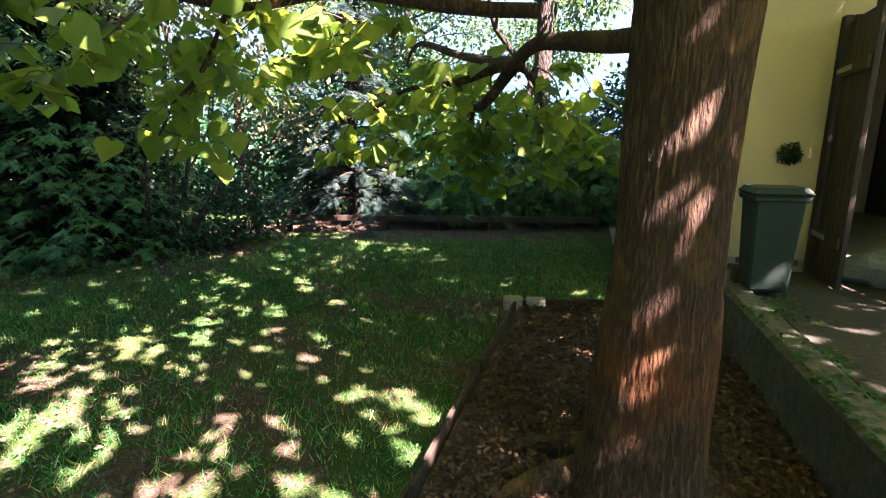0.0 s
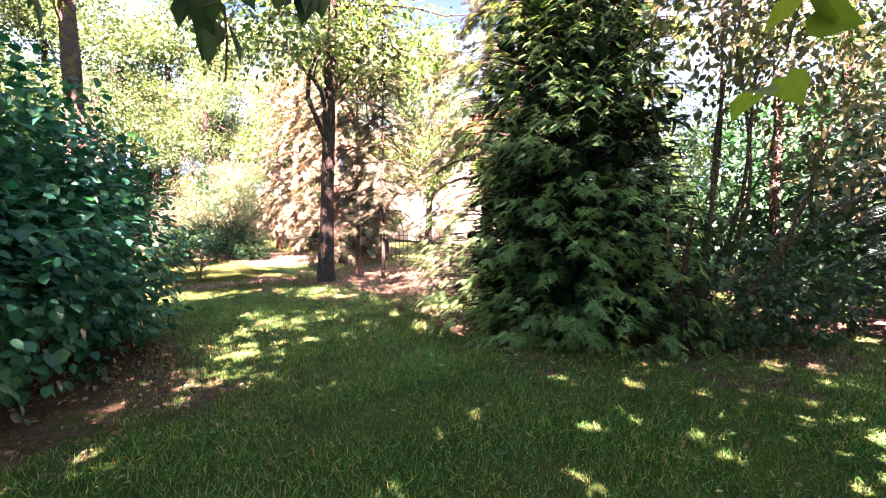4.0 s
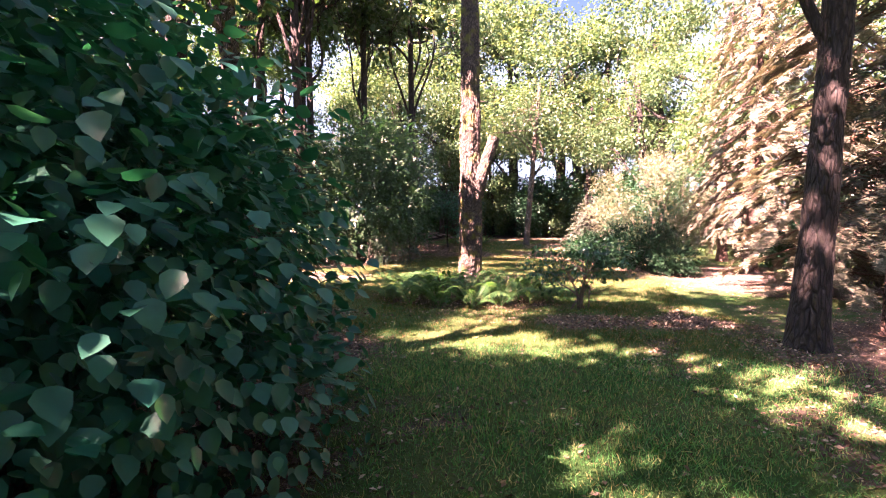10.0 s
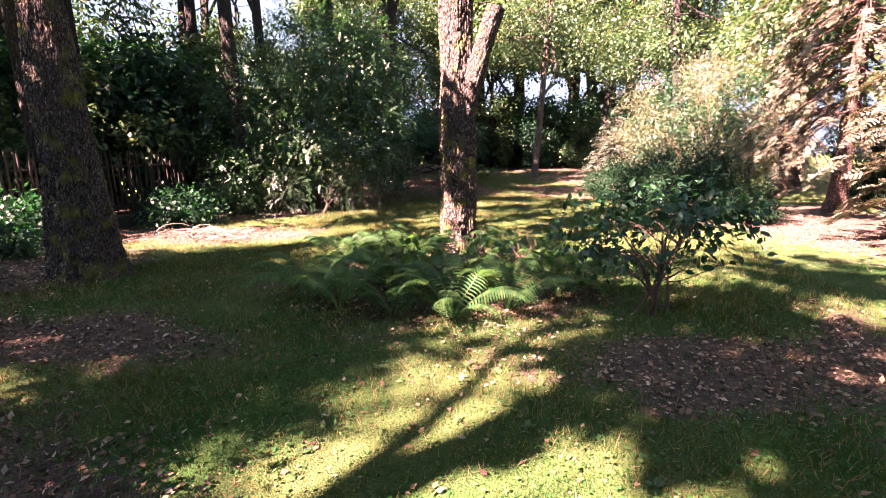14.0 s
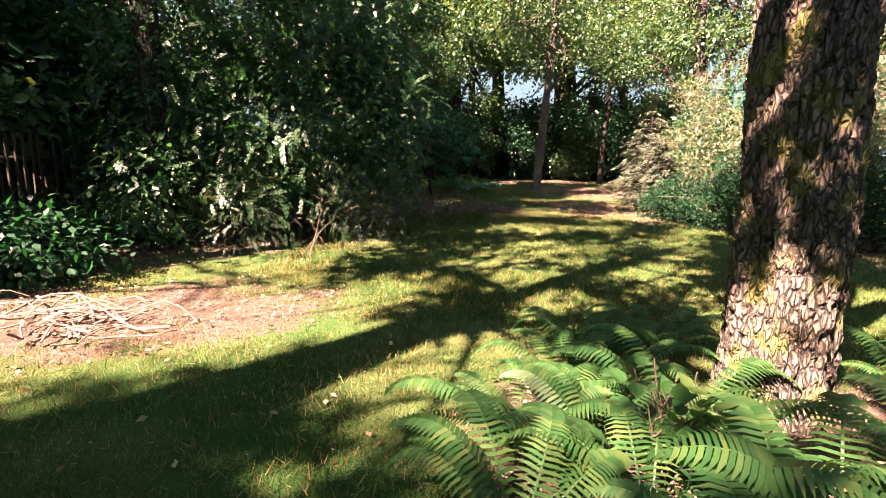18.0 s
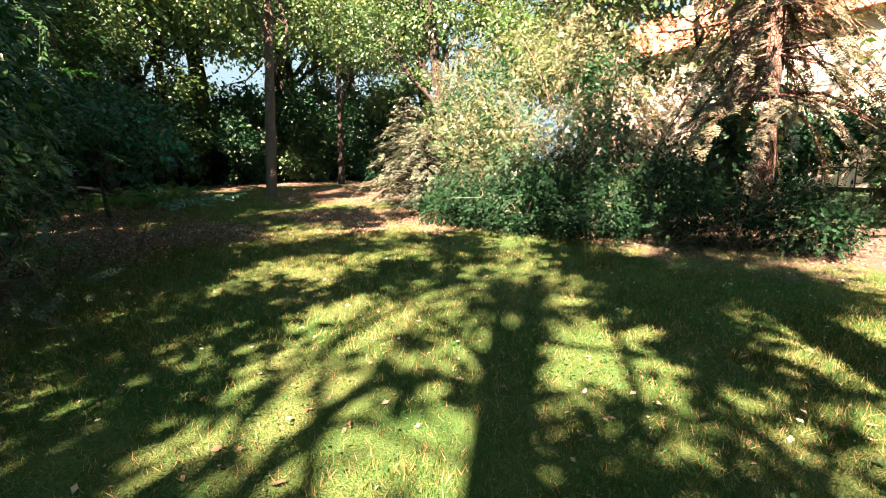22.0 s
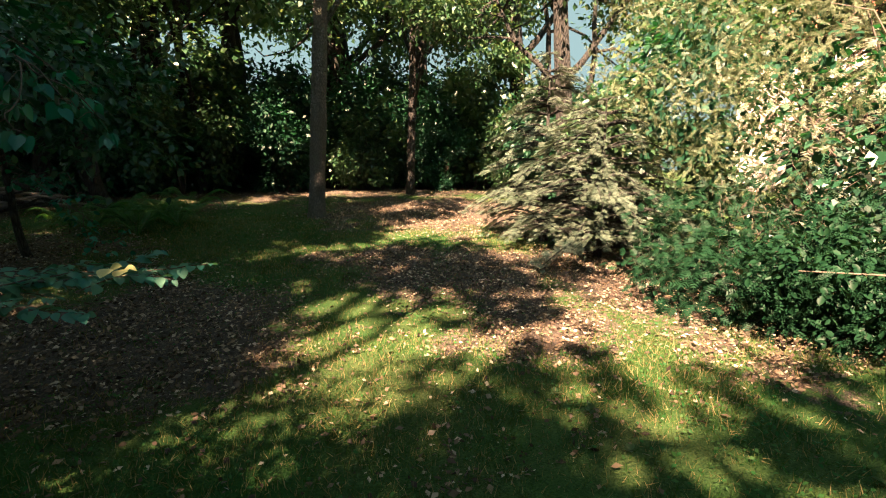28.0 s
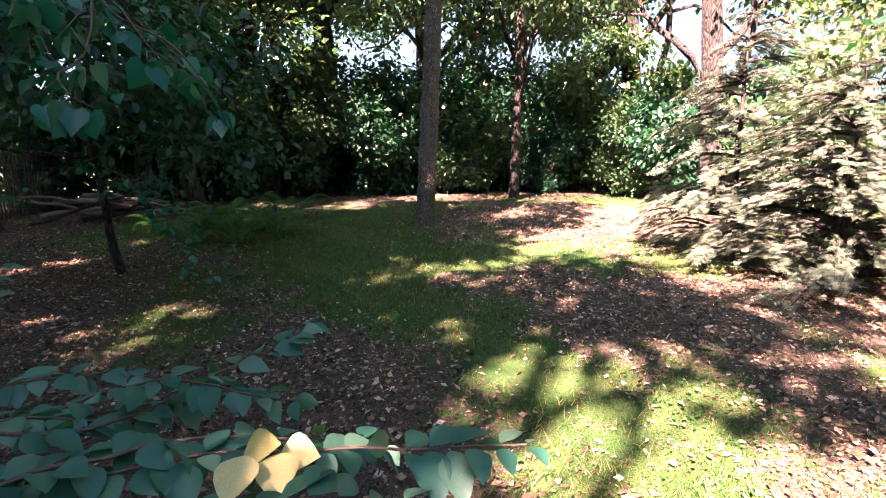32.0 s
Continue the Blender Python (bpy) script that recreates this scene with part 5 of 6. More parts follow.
tree("lime_tree", "thick dark furrowed tree trunk at the lawn edge", -2.55, 16.6, 0.45, (-3.3, 16.9), 9.5, BARK_OAK, [(-3.0, 17, 7.5, 3.4, 3.4, 1.9), (-1.2, 15.5, 6.6, 2.2, 2.2, 1.2), (-4.7, 13.6, 6.0, 1.9, 1.7, 1.0), (-1.6, 17.0, 9.6, 2.6, 2.4, 1.2)], 7400, 0.22, LEAF_MID, 7, 72, 120, 0.06, 24, rows=120, flare=0.3, first=0.45, clump=0.2, per=30, taper=0.9, ridges=46, trunk_mat=BARK_RIDGE, masses=29, mass=0.52)

frond_meshes = []
for k in range(4):
    tv, tf, quads = [], [], []
    rib = lambda u: np.array([u * (1 - 0.12 * u), 0.03 * k * u * u, (1.5 + 0.12 * k) * u - (1.05 + 0.14 * k) * u * u])
    for i in range(27):
        u = 0.12 + 0.86 * i / 27
        ln = 0.17 * min(1.0, 0.4 + 2.6 * (u - 0.1)) * (1 - u) ** 0.6 * 1.25 + 0.008
        for sg in (-1, 1):
            a, w, q = len(tv), 0.012 + 0.003 * (1 - u), rib(u)
            way, fwd = np.array([0.22, sg, -0.16]), np.array([1, 0, 0.25])
            tv += [q - fwd * w, q + way * ln * 0.55 - fwd * w * 0.9 + [0, 0, 0.012], q + way * ln + [0.015, 0, -0.02], q + way * ln * 0.5 + fwd * w * 0.9 + [0, 0, 0.012], q + fwd * w * 0.7]
            tf.append([a, a + 1, a + 2, a + 3, a + 4])
    for i in range(8):
        a, q0, q1, w = len(tv), rib(i / 8), rib((i + 1) / 8), 0.009 * (1.1 - i / 8)
        tv += [q0 + [0, w, 0], q0 - [0, w, 0], q1 - [0, w * 0.85, 0], q1 + [0, w * 0.85, 0]]
        quads.append([a, a + 1, a + 2, a + 3])
    ob = link_mesh("frond", np.array(tv), [tf, quads], LEAF_FERN)
    frond_meshes.append(ob.data)
    bpy.data.objects.remove(ob)
fr = np.random.default_rng(81)


def fern(x, y, size, n):
    t = thing("fern", (x, y, float(gz(x, y))), "green shuttlecock fern with arching fronds", "fern", "ferns round the oak" if y < 25 else "ferns by the far trees")
    for i in range(n):
        ob = new("frond", frond_meshes[fr.integers(4)])
        ob.parent = t
        sc = size * fr.uniform(0.75, 1.15)
        ob.matrix_basis = pose(0, 0, -0.02, fr.normal() * 10, fr.uniform(-14, 16), i * 360 / n + fr.normal() * 14) @ Matrix.Diagonal((sc, sc, sc, 1))


for x, y, sz in ((0.75, 16.1, 0.6), (1.2, 15.7, 0.62), (1.75, 15.6, 0.6), (2.3, 15.7, 0.62), (2.8, 16.0, 0.6), (0.9, 16.9, 0.66), (1.5, 16.6, 0.7), (2.1, 16.5, 0.66), (2.7, 16.8, 0.62), (3.3, 16.6, 0.6),
                 (0.85, 17.6, 0.66), (1.45, 17.5, 0.7), (2.05, 17.5, 0.7), (2.65, 17.7, 0.66), (3.2, 17.5, 0.62), (1.25, 18.3, 0.66), (0.75, 18.6, 0.55), (2.6, 18.5, 0.6), (3.1, 18.3, 0.6), (1.2, 19.0, 0.5), (3.6, 17.1, 0.55), (3.7, 18.0, 0.5), (0.35, 17.5, 0.55), (0.45, 18.2, 0.6), (0.8, 18.1, 0.6), (1.15, 17.3, 0.6), (0.5, 16.7, 0.5), (1.6, 19.5, 0.5), (1.0, 19.4, 0.5)):
    fern(x, y, sz * 1.1, 11)
for x, y, sz in ((-0.6, 37.6, 0.9), (-0.1, 38.3, 0.95), (0.5, 38.8, 0.9), (-0.2, 36.2, 0.75), (0.4, 36.9, 0.75), (-0.9, 36.6, 0.8), (0.1, 37.6, 0.7), (-1.4, 37.3, 0.75)):
    fern(x, y, sz, 9)
for i, (x, y) in enumerate(((1.75, 16.2), (2.05, 16.35), (1.95, 16.7), (2.3, 16.2), (1.6, 16.75), (2.4, 17.2), (1.0, 17.9), (2.9, 17.1), (2.6, 16.5), (3.2, 17.0), (2.4, 18.0))):
    z = float(gz(x, y))
    shrub("broadleaf_plant", "low light green broad-leaved plant among ferns", x, y, [(x, y, z + 0.27, 0.2, 0.2, 0.17)], 34, 0.105, LEAF_FERN, 5, 200 + i, T_OVATE, 0.08, 5, up=0.9, droop=0.1, category="plant", stem_r=0.006, group="plants among the ferns", core=0)
shrub("rhododendron", "open rhododendron with whorled dark leaves", 4.15, 16.2, [(4.1, 16.1, 0.45, 0.75, 0.6, 0.4), (4.5, 16.6, 0.6, 0.7, 0.6, 0.35), (3.6, 16.5, 0.35, 0.5, 0.5, 0.35)], 1150, 0.085, LEAF_DARK, 9, 83, T_OVAL, 0.08, 9, stem_r=0.018, shell=0.35, core=0)

# ---- large bush on the left, pile of sticks, picket fence ----
BM = [(-3.2, 24.2, 1.3, 1.7, 1.8, 1.6), (-1.9, 24.9, 1.5, 1.4, 1.7, 1.8), (-2.6, 25.5, 3.4, 2.2, 2.4, 1.9), (-1.9, 27.0, 1.8, 1.2, 1.7, 1.8), (-3.5, 27.5, 3.0, 2.2, 2.4, 2.4), (-2.1, 28.5, 0.9, 0.9, 1.0, 1.2), (-4.6, 24.0, 2.6, 1.6, 1.6, 1.8), (-4.5, 22.9, 0.5, 1.0, 1.0, 1.2)]
shrub("privet_bush", "big dark green small-leaved bush arching over the lawn", -2.6, 25.6, BM + clumps(BM, 40, 910, 0.55), 8500, 0.27, LEAF_PRIVET, 16, 91, T_SPRIG, 0.2, 4, shell=0.6, stem_r=0.03, jitter=0.45, core=0.7)
shrub("silvery_sprigs", "sunlit pale sprigs at the foot of the bush", -2.2, 22.6, [(-3.0, 22.5, 0.15, 0.6, 0.4, 0.5), (-1.5, 22.9, 0.25, 0.5, 0.4, 0.5), (-0.9, 23.6, 0.1, 0.35, 0.4, 0.45)], 620, 0.17, LEAF_SPRIG, 2, 92, T_SPRIG, 0.14, 3, stem_r=0.008, core=0)
shrub("low_yew", "dark low evergreen under the lime tree", -4.6, 19.2, [(-4.6, 20.9, -0.1, 0.8, 0.7, 0.5), (-4.9, 17.6, 0.0, 0.7, 0.9, 0.5)], 4000, 0.1, LEAF_DARK, 4, 93, T_RHOMB, 0.15, 10)
sr = np.random.default_rng(95)
pile = thing("stick_pile", (-3.2, 19.6, float(gz(0, 19.6))), "loose pile of dry pale sticks on bare soil", "sticks")
for i in range(46):
    a, ln = sr.uniform(0, 6.28), sr.uniform(0.35, 1.0)
    c0 = np.array([sr.normal() * 0.32, sr.normal() * 0.22, 0.02 + 0.12 * sr.random()])
    d = np.array([math.cos(a), math.sin(a) * 0.6, sr.normal() * 0.05]) * ln / 2
    v, f = tube(curve_pts(c0 - d, c0 + d, 6, 0.04, 0.3, 300 + i), np.linspace(sr.uniform(0.006, 0.014), 0.003, 6), 5)
    v[:, 2] = np.maximum(v[:, 2], 0.0)
    link_mesh("stick", v, [f], STICK, pile)
picket = thing("picket_fence", (-5.7, 27.0, -0.45), "old dark wooden picket fence along the boundary", "fence")
bm = box(-0.011, -0.032, 0.08, 0.011, 0.032, 1.62, 0.0)
for v in bm.verts:
    if v.co.z > 1.5 and abs(v.co.y) > 0.01:
        v.co.y *= 0.35
pk = bpy.data.meshes.new("picket")
bm.to_mesh(pk)
bm.free()
pk.materials.append(WOOD_DARK)
for i in range(250):
    ob = new("picket", pk)
    ob.parent = picket
    yy = -12.5 + i * 0.118
    ob.matrix_basis = pose(0.05 * math.sin(yy * 0.2) + max(0, (yy - 3) * 0.07), yy, rng.normal() * 0.012, rng.normal() * 1.0, rng.normal() * 1.2, 0)
pl = part("plinth", box(-0.1, -12.7, -0.1, 0.1, 3, 0.28, 0.02), DAMP, picket, "low dark stone plinth")
ys = np.linspace(3, 17.4, 12)
v, f = tube(np.stack([0.05 * np.sin(ys * 0.2) + (ys - 3) * 0.07, ys, np.full(12, 0.12 + 0 * ys)], -1), np.full(12, 0.22), 4)
link_mesh("plinth", v, [f], DAMP, picket)
for zr in (0.45, 1.3):
    ys = np.linspace(-12.6, 17.2, 24)
    v, f = tube(np.stack([-0.04 + 0.05 * np.sin(ys * 0.2) + np.maximum(0, (ys - 3) * 0.07), ys, np.full(24, zr)], -1), np.full(24, 0.03), 4)
    link_mesh("rail", v, [f], WOOD_DARK, picket)

# ---- right-hand border: weeping spruce, sunlit shrubs, low hedge ----
conifer("weeping_spruce", "tall spruce with pale hanging sunlit branchlets", 9.9, 19.9, 10.5, 2.4, LEAF_SPRUCE, BARK_RED, 111, 28, T_TWIG, 0.24, 0.05, 0.55, 0.2, 0.15, 1.5, 0.55)
conifer("weeping_spruce", "tall spruce with pale hanging sunlit branchlets", 10.75, 25.55, 10.5, 2.6, LEAF_SPRUCE, BARK_RED, 112, 28, T_TWIG, 0.21, 0.24, 0.9, 0.22, 0.2, 0.9, 0.55)
conifer("weeping_spruce", "tall spruce with pale hanging sunlit branchlets", 11.7, 30.6, 11.5, 2.5, LEAF_SPRUCE, BARK_RED, 119, 24, T_TWIG, 0.26, 0.15, 0.9, 0.2, 0.2, 0.9, 0.55)
SB = [(7.0, 28.8, 0.8, 0.9, 1.1, 1.1), (8.2, 27.6, 1.2, 1.5, 1.5, 1.4), (7.6, 29.8, 1.4, 1.5, 1.6, 1.6), (9.6, 28.8, 2.5, 1.8, 2.0, 2.1), (7.1, 31.4, 2.1, 1.2, 1.5, 2.0), (8.4, 32.0, 2.8, 1.8, 1.8, 2.3)]
shrub("sunlit_bush", "large pale yellow-green bush in full sun", 8.4, 28.4, clumps(SB, 75, 1130, 0.5, 0.7), 15000, 0.14, LEAF_YELLOW, 20, 113, T_SPRIG, 0.17, 4, shell=0.5, core=0, up=0.45, jitter=0.75, droop=-0.25)
# darker core leaves paint the shaded gaps inside the pale bush
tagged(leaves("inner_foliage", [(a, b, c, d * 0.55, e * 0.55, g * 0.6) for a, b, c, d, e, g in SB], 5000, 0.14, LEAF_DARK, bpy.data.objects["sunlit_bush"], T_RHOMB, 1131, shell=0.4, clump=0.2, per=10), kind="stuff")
BH = [(7.7, 23.5, 0.1, 0.8, 0.9, 0.65), (7.1, 24.6, 0.15, 0.8, 0.8, 0.7), (6.5, 25.6, 0.05, 0.8, 0.8, 0.65), (6.0, 26.5, 0.1, 0.75, 0.8, 0.65), (5.55, 27.4, 0.0, 0.7, 0.8, 0.6), (5.5, 28.4, 0.1, 0.65, 0.7, 0.65), (7.6, 25.6, 0.5, 0.8, 0.9, 0.85), (6.8, 27.2, 0.4, 0.8, 0.9, 0.8)]
shrub("box_hedge", "low dark green small-leaved hedge bordering the lawn", 6.6, 25.9, BH + clumps(BH, 40, 1140, 0.3), 4600, 0.19, LEAF_BOX, 8, 114, T_SPRIG, 0.12, 3, category="hedge", droop=-0.2, core=0.6)
shrub("low_juniper", "low spreading dark green juniper", 5.6, 29.3, [(5.4, 29.3, -0.2, 0.6, 0.8, 0.4), (5.9, 28.6, -0.1, 0.7, 0.7, 0.5), (6.1, 30.0, 0.0, 0.7, 0.8, 0.6)], 3600, 0.1, LEAF_BOX, 5, 115, T_SPRAY, 0.12, 8, core=0)
conifer("young_spruce", "young pale green spruce with tiered boughs", 6.3, 31.9, 2.3, 1.4, LEAF_YOUNG, BARK_DARK, 116, 17, T_TWIG, 0.1, 0.05, 0.1, 0.05, 0.15, 3.2, 0.35)
conifer("young_spruce", "young pale green spruce with tiered boughs", 6.4, 33.4, 3.2, 1.5, LEAF_YOUNG, BARK_DARK, 117, 18, T_TWIG, 0.13, 0.06, 0.2, 0.06, 0.2, 2.2, 0.6)
shrub("goldenrod", "tall upright pale leafy weeds at the bush edge", 6.3, 29.9, [(6.3, 29.7, 0.4, 0.4, 0.5, 0.5), (6.7, 28.6, 0.6, 0.4, 0.6, 0.6)], 1500, 0.07, LEAF_SPRIG, 14, 118, T_RHOMB, 0.1, 8, category="plant", stem_r=0.007, core=0)

# ---- far end: slim trunks, small tree, foreground branch ----
tree("slim_tree", "slim grey trunk standing in the far lawn", 3.1, 37.4, 0.19, (3.7, 37.6), 9.5, BARK_SMOOTH, [(3.6, 37.6, 7.8, 2.8, 2.8, 1.8), (2.0, 37, 6.4, 1.6, 1.6, 0.9)], 5000, 0.16, LEAF_FAR, 6, 121, 26, 0.02, 14, first=0.5, flare=0.2)
tree("slim_tree", "slim dark trunk at the back of the far lawn", 7.03, 41.9, 0.15, (7.3, 42), 9.0, BARK_DARK, [(7.2, 42, 7.2, 2.6, 2.6, 1.8)], 4000, 0.17, LEAF_FAR, 5, 122, 18, 0.02, 14, first=0.4, flare=0.2)
for i, (a, b, r0) in enumerate((((-1.6, 41.2, -0.3), (-2.4, 41.0, 5.5), 0.2), ((-1.5, 41.4, -0.3), (-3.4, 42.6, 4.2), 0.16), ((-2.2, 43.4, -0.2), (-0.6, 43.6, 5.5), 0.15), ((0.6, 44.2, -0.1), (0.2, 44.4, 6.0), 0.13))):
    lt = thing("back_trunk", (a[0], a[1], float(gz(a[0], a[1]))), "dark crooked trunk at the shaded garden end", "tree", "trunks at the garden end")
    trunk_part(lt, curve_pts(a, b, 16, 0, 0.14, 700 + i), np.linspace(r0, r0 * 0.6, 16), BARK_DARK, 14, "trunk", i, 0.04, 0.1)
    for j in range(2):
        q = np.array(a) + (np.array(b) - np.array(a)) * (0.55 + 0.2 * j)
        trunk_part(lt, curve_pts(q, q + [1.2 * (-1) ** (i + j), 0.4, 1.5], 10, 0.05, 0.2, 720 + 2 * i + j), np.linspace(r0 * 0.45, 0.015, 10), BARK_DARK, 8, "limb", j, 0.03, 0.1)
logs = thing("log_heap", (-2.9, 39.6, float(gz(0, 39.6))), "heap of old cut branches under the far trees", "logs")
lr = np.random.default_rng(96)
for i in range(16):
    a, ln = lr.uniform(-0.6, 0.6), lr.uniform(0.8, 2.0)
    c0 = np.array([lr.normal() * 0.5, lr.normal() * 0.35, 0.06 + 0.35 * lr.random()])
    d = np.array([math.cos(a), math.sin(a), lr.normal() * 0.2]) * ln / 2
    v, f = tube(curve_pts(c0 - d, c0 + d, 7, 0.03, 0.15, 760 + i), np.linspace(lr.uniform(0.03, 0.07), 0.02, 7), 8, 0.1, i)
    v[:, 2] = np.maximum(v[:, 2], 0.0)
    link_mesh("log", v, [f], STICK if i % 3 else BARK_DARK, logs, smooth=True)
shed = thing("brick_shed", Matrix.Translation((12.2, 45.4, -0.1)) @ pose(0, 0, 0, 0, 0, -22), "low dark brick shed behind the trees", "shed")
part("wall", box(-2.2, -0.12, -0.1, 2.2, 0.0, 2.3, 0.01), MORTAR, shed)
part("wall", box(-2.2, 0.0, -0.1, -2.08, 2.4, 2.3, 0.01), MORTAR, shed)
part("roof", box(-2.45, -0.4, 2.3, 2.45, 2.7, 2.42, 0.01), WOOD_DARK, shed)
sb = bpy.data.meshes.new("brick")
bm = box(-0.118, -0.008, -0.068, 0.118, 0.008, 0.068, 0)
bm.to_mesh(sb)
bm.free()
sb.materials.append(BRICK)
for row in range(15):
    for i in range(17):
        x = -2.06 + i * 0.252 + (0.126 if row % 2 else 0)
        if x < 2.1:
            ob = new("brick", sb)
            ob.parent = shed
            ob.matrix_basis = pose(x, -0.124, 0.08 + row * 0.15, 0, 0, 0)
small = thing("small_elm", (-1.21, 34.7, float(gz(0, 34.7))), "small dark tree with large drooping leaves", "tree")
for i, (a, b, r0) in enumerate((((-1.2, 34.7, -0.6), (-1.35, 34.5, 1.2), 0.06), ((-1.35, 34.5, 1.2), (-2.2, 33.9, 2.3), 0.04), ((-1.35, 34.5, 1.2), (-1.0, 34.6, 3.4), 0.04), ((-1.35, 34.5, 1.1), (-0.4, 33.9, 1.8), 0.025), ((-1.32, 34.5, 0.95), (-2.6, 34.4, 1.2), 0.03))):
    trunk_part(small, curve_pts(a, b, 12, 0, 0.12, 400 + i), np.linspace(r0, r0 * 0.6 if i == 0 else 0.01, 12), BARK_DARK, 12, "trunk" if i == 0 else "limb", i, 0.03, 0.1)
leaves("crown", [(-1.6, 34.2, 2.2, 1.5, 1.4, 0.9), (-0.4, 34.4, 2.0, 1.1, 1.1, 0.7), (-2.6, 34.8, 2.4, 1.1, 1.1, 0.7), (-0.2, 35.0, 1.2, 0.9, 0.9, 0.5), (-0.9, 32.9, 2.0, 1.3, 1.2, 0.6)], 4800, 0.12, LEAF_DARK, small, T_OVAL, 123, 0.25, 0.2, 9)
hanging(12, [((-1.6, 33.6, 2.0), (-0.3, 31.4, 1.35), 0.2), ((-1.3, 33.6, 2.1), (0.3, 31.2, 1.4), 0.18), ((-1.2, 33.0, 1.9), (-0.5, 31.7, 1.75), 0.2)], LEAF_HAZEL, small, 0.085, T_HEART, singles=90)
trunk_part(small, curve_pts((-1.0, 34.6, 2.6), (0.0, 30.8, 1.75), 14, -0.05, 0.08, 431), np.linspace(0.022, 0.006, 14), BARK_DARK, 8, "limb")
hanging(14, [((0.0, 30.85, 1.6), (0.1, 30.3, 1.1), 0.09), ((0.02, 30.8, 1.62), (0.34, 30.6, 1.28), 0.1), ((0.05, 30.85, 1.6), (0.5, 30.75, 1.16), 0.08), ((-0.15, 30.9, 1.65), (-0.05, 30.3, 1.36), 0.1)], LEAF_HAZEL, small, 0.1, T_HEART, singles=60, droop=1.4)
hanging(15, [((-1.3, 34.5, 0.7), (-0.3, 33.3, 0.0), 0.22), ((-1.3, 34.5, 0.9), (-0.45, 33.5, 0.3), 0.22), ((-1.3, 34.5, 0.8), (0.3, 32.8, -0.1), 0.18), ((-1.3, 34.5, 1.0), (-1.9, 33.5, 0.4), 0.25)], LEAF_HAZEL, small, 0.075, T_OVATE)
branch = thing("dogwood_bush", (-0.5, 29.3, float(gz(0, 29.3))), "low dogwood branches reaching over the path", "shrub")


def leafy_twig(parent, pts, size, gap, seed, material, thick=0.004):
    """One twig with leaves in opposite pairs, each leaf a part of it."""
    r = np.random.default_rng(seed)
    base = np.array(parent.matrix_basis.translation)
    p = np.asarray(pts, float)
    seg = np.concatenate([[0], np.cumsum(np.linalg.norm(np.diff(p, axis=0), axis=1))])
    k = max(6, int(seg[-1] / gap))
    u = np.linspace(0, seg[-1], k)
    c = np.stack([np.interp(u, seg, p[:, i]) for i in range(3)], -1) + r.normal(size=(k, 3)) * 0.004
    c[1:-1] = (c[:-2] + 2 * c[1:-1] + c[2:]) / 4
    v, f = tube(c, np.linspace(thick, thick * 0.4, k), 6)
    tw = link_mesh("twig", v - base, [f], TWIG, parent, smooth=True)
    way = unit(np.gradient(c, axis=0))
    for i in range(1, k):
        for sg in (-1, 1):
            if r.random() < 0.1:
                continue
            side = unit(np.cross(way[i], [0, 0, 1.0])) * sg
            ax = unit(way[i] * r.uniform(0.3, 0.9) + side * r.uniform(0.6, 1.1) + np.array([0, 0, r.uniform(-0.45, 0.25)]))
            up_ = np.array([0, 0, 1.0]) + 0.35 * r.normal(size=3)
            up_ = unit(up_ - (up_ @ ax) * ax)
            sd = np.cross(up_, ax)
            m3 = np.stack([ax, sd, up_], 1) * size * r.uniform(0.65, 1.15) * (0.75 if i > k - 3 else 1)
            ob = new("leaf", dog_leaf[r.integers(len(dog_leaf))])
            ob.parent = tw
            ob.matrix_basis = Matrix.LocRotScale(c[i] + ax * size * 0.12 - base, None, None) @ Matrix([list(q) for q in m3]).to_4x4()


dog_leaf = []
for j in range(4):
    # a leaf with a raised blade on both sides of the midrib and a curled tip
    w = np.array([0.0, 0.16, 0.3, 0.34, 0.29, 0.17, 0.0]) * (0.9 + 0.08 * j)
    xs = np.array([0.0, 0.12, 0.28, 0.45, 0.65, 0.85, 1.04])
    bow = -0.22 * (0.6 + 0.3 * j) * xs ** 2
    mid = np.stack([xs, 0 * xs, bow], -1)
    rt = np.stack([xs - 0.02, w, bow + 0.28 * w], -1)
    lf = rt * [1, -1, 1]
    vv_ = np.concatenate([mid, rt, lf])
    ff = [[i, i + 1, i + 8, i + 7] for i in range(6)] + [[i + 1, i, i + 14, i + 15] for i in range(6)]
    ob = link_mesh("leaf", vv_, [ff], LEAF_DOGWOOD, smooth=True)
    dog_leaf.append(ob.data)
    bpy.data.objects.remove(ob)
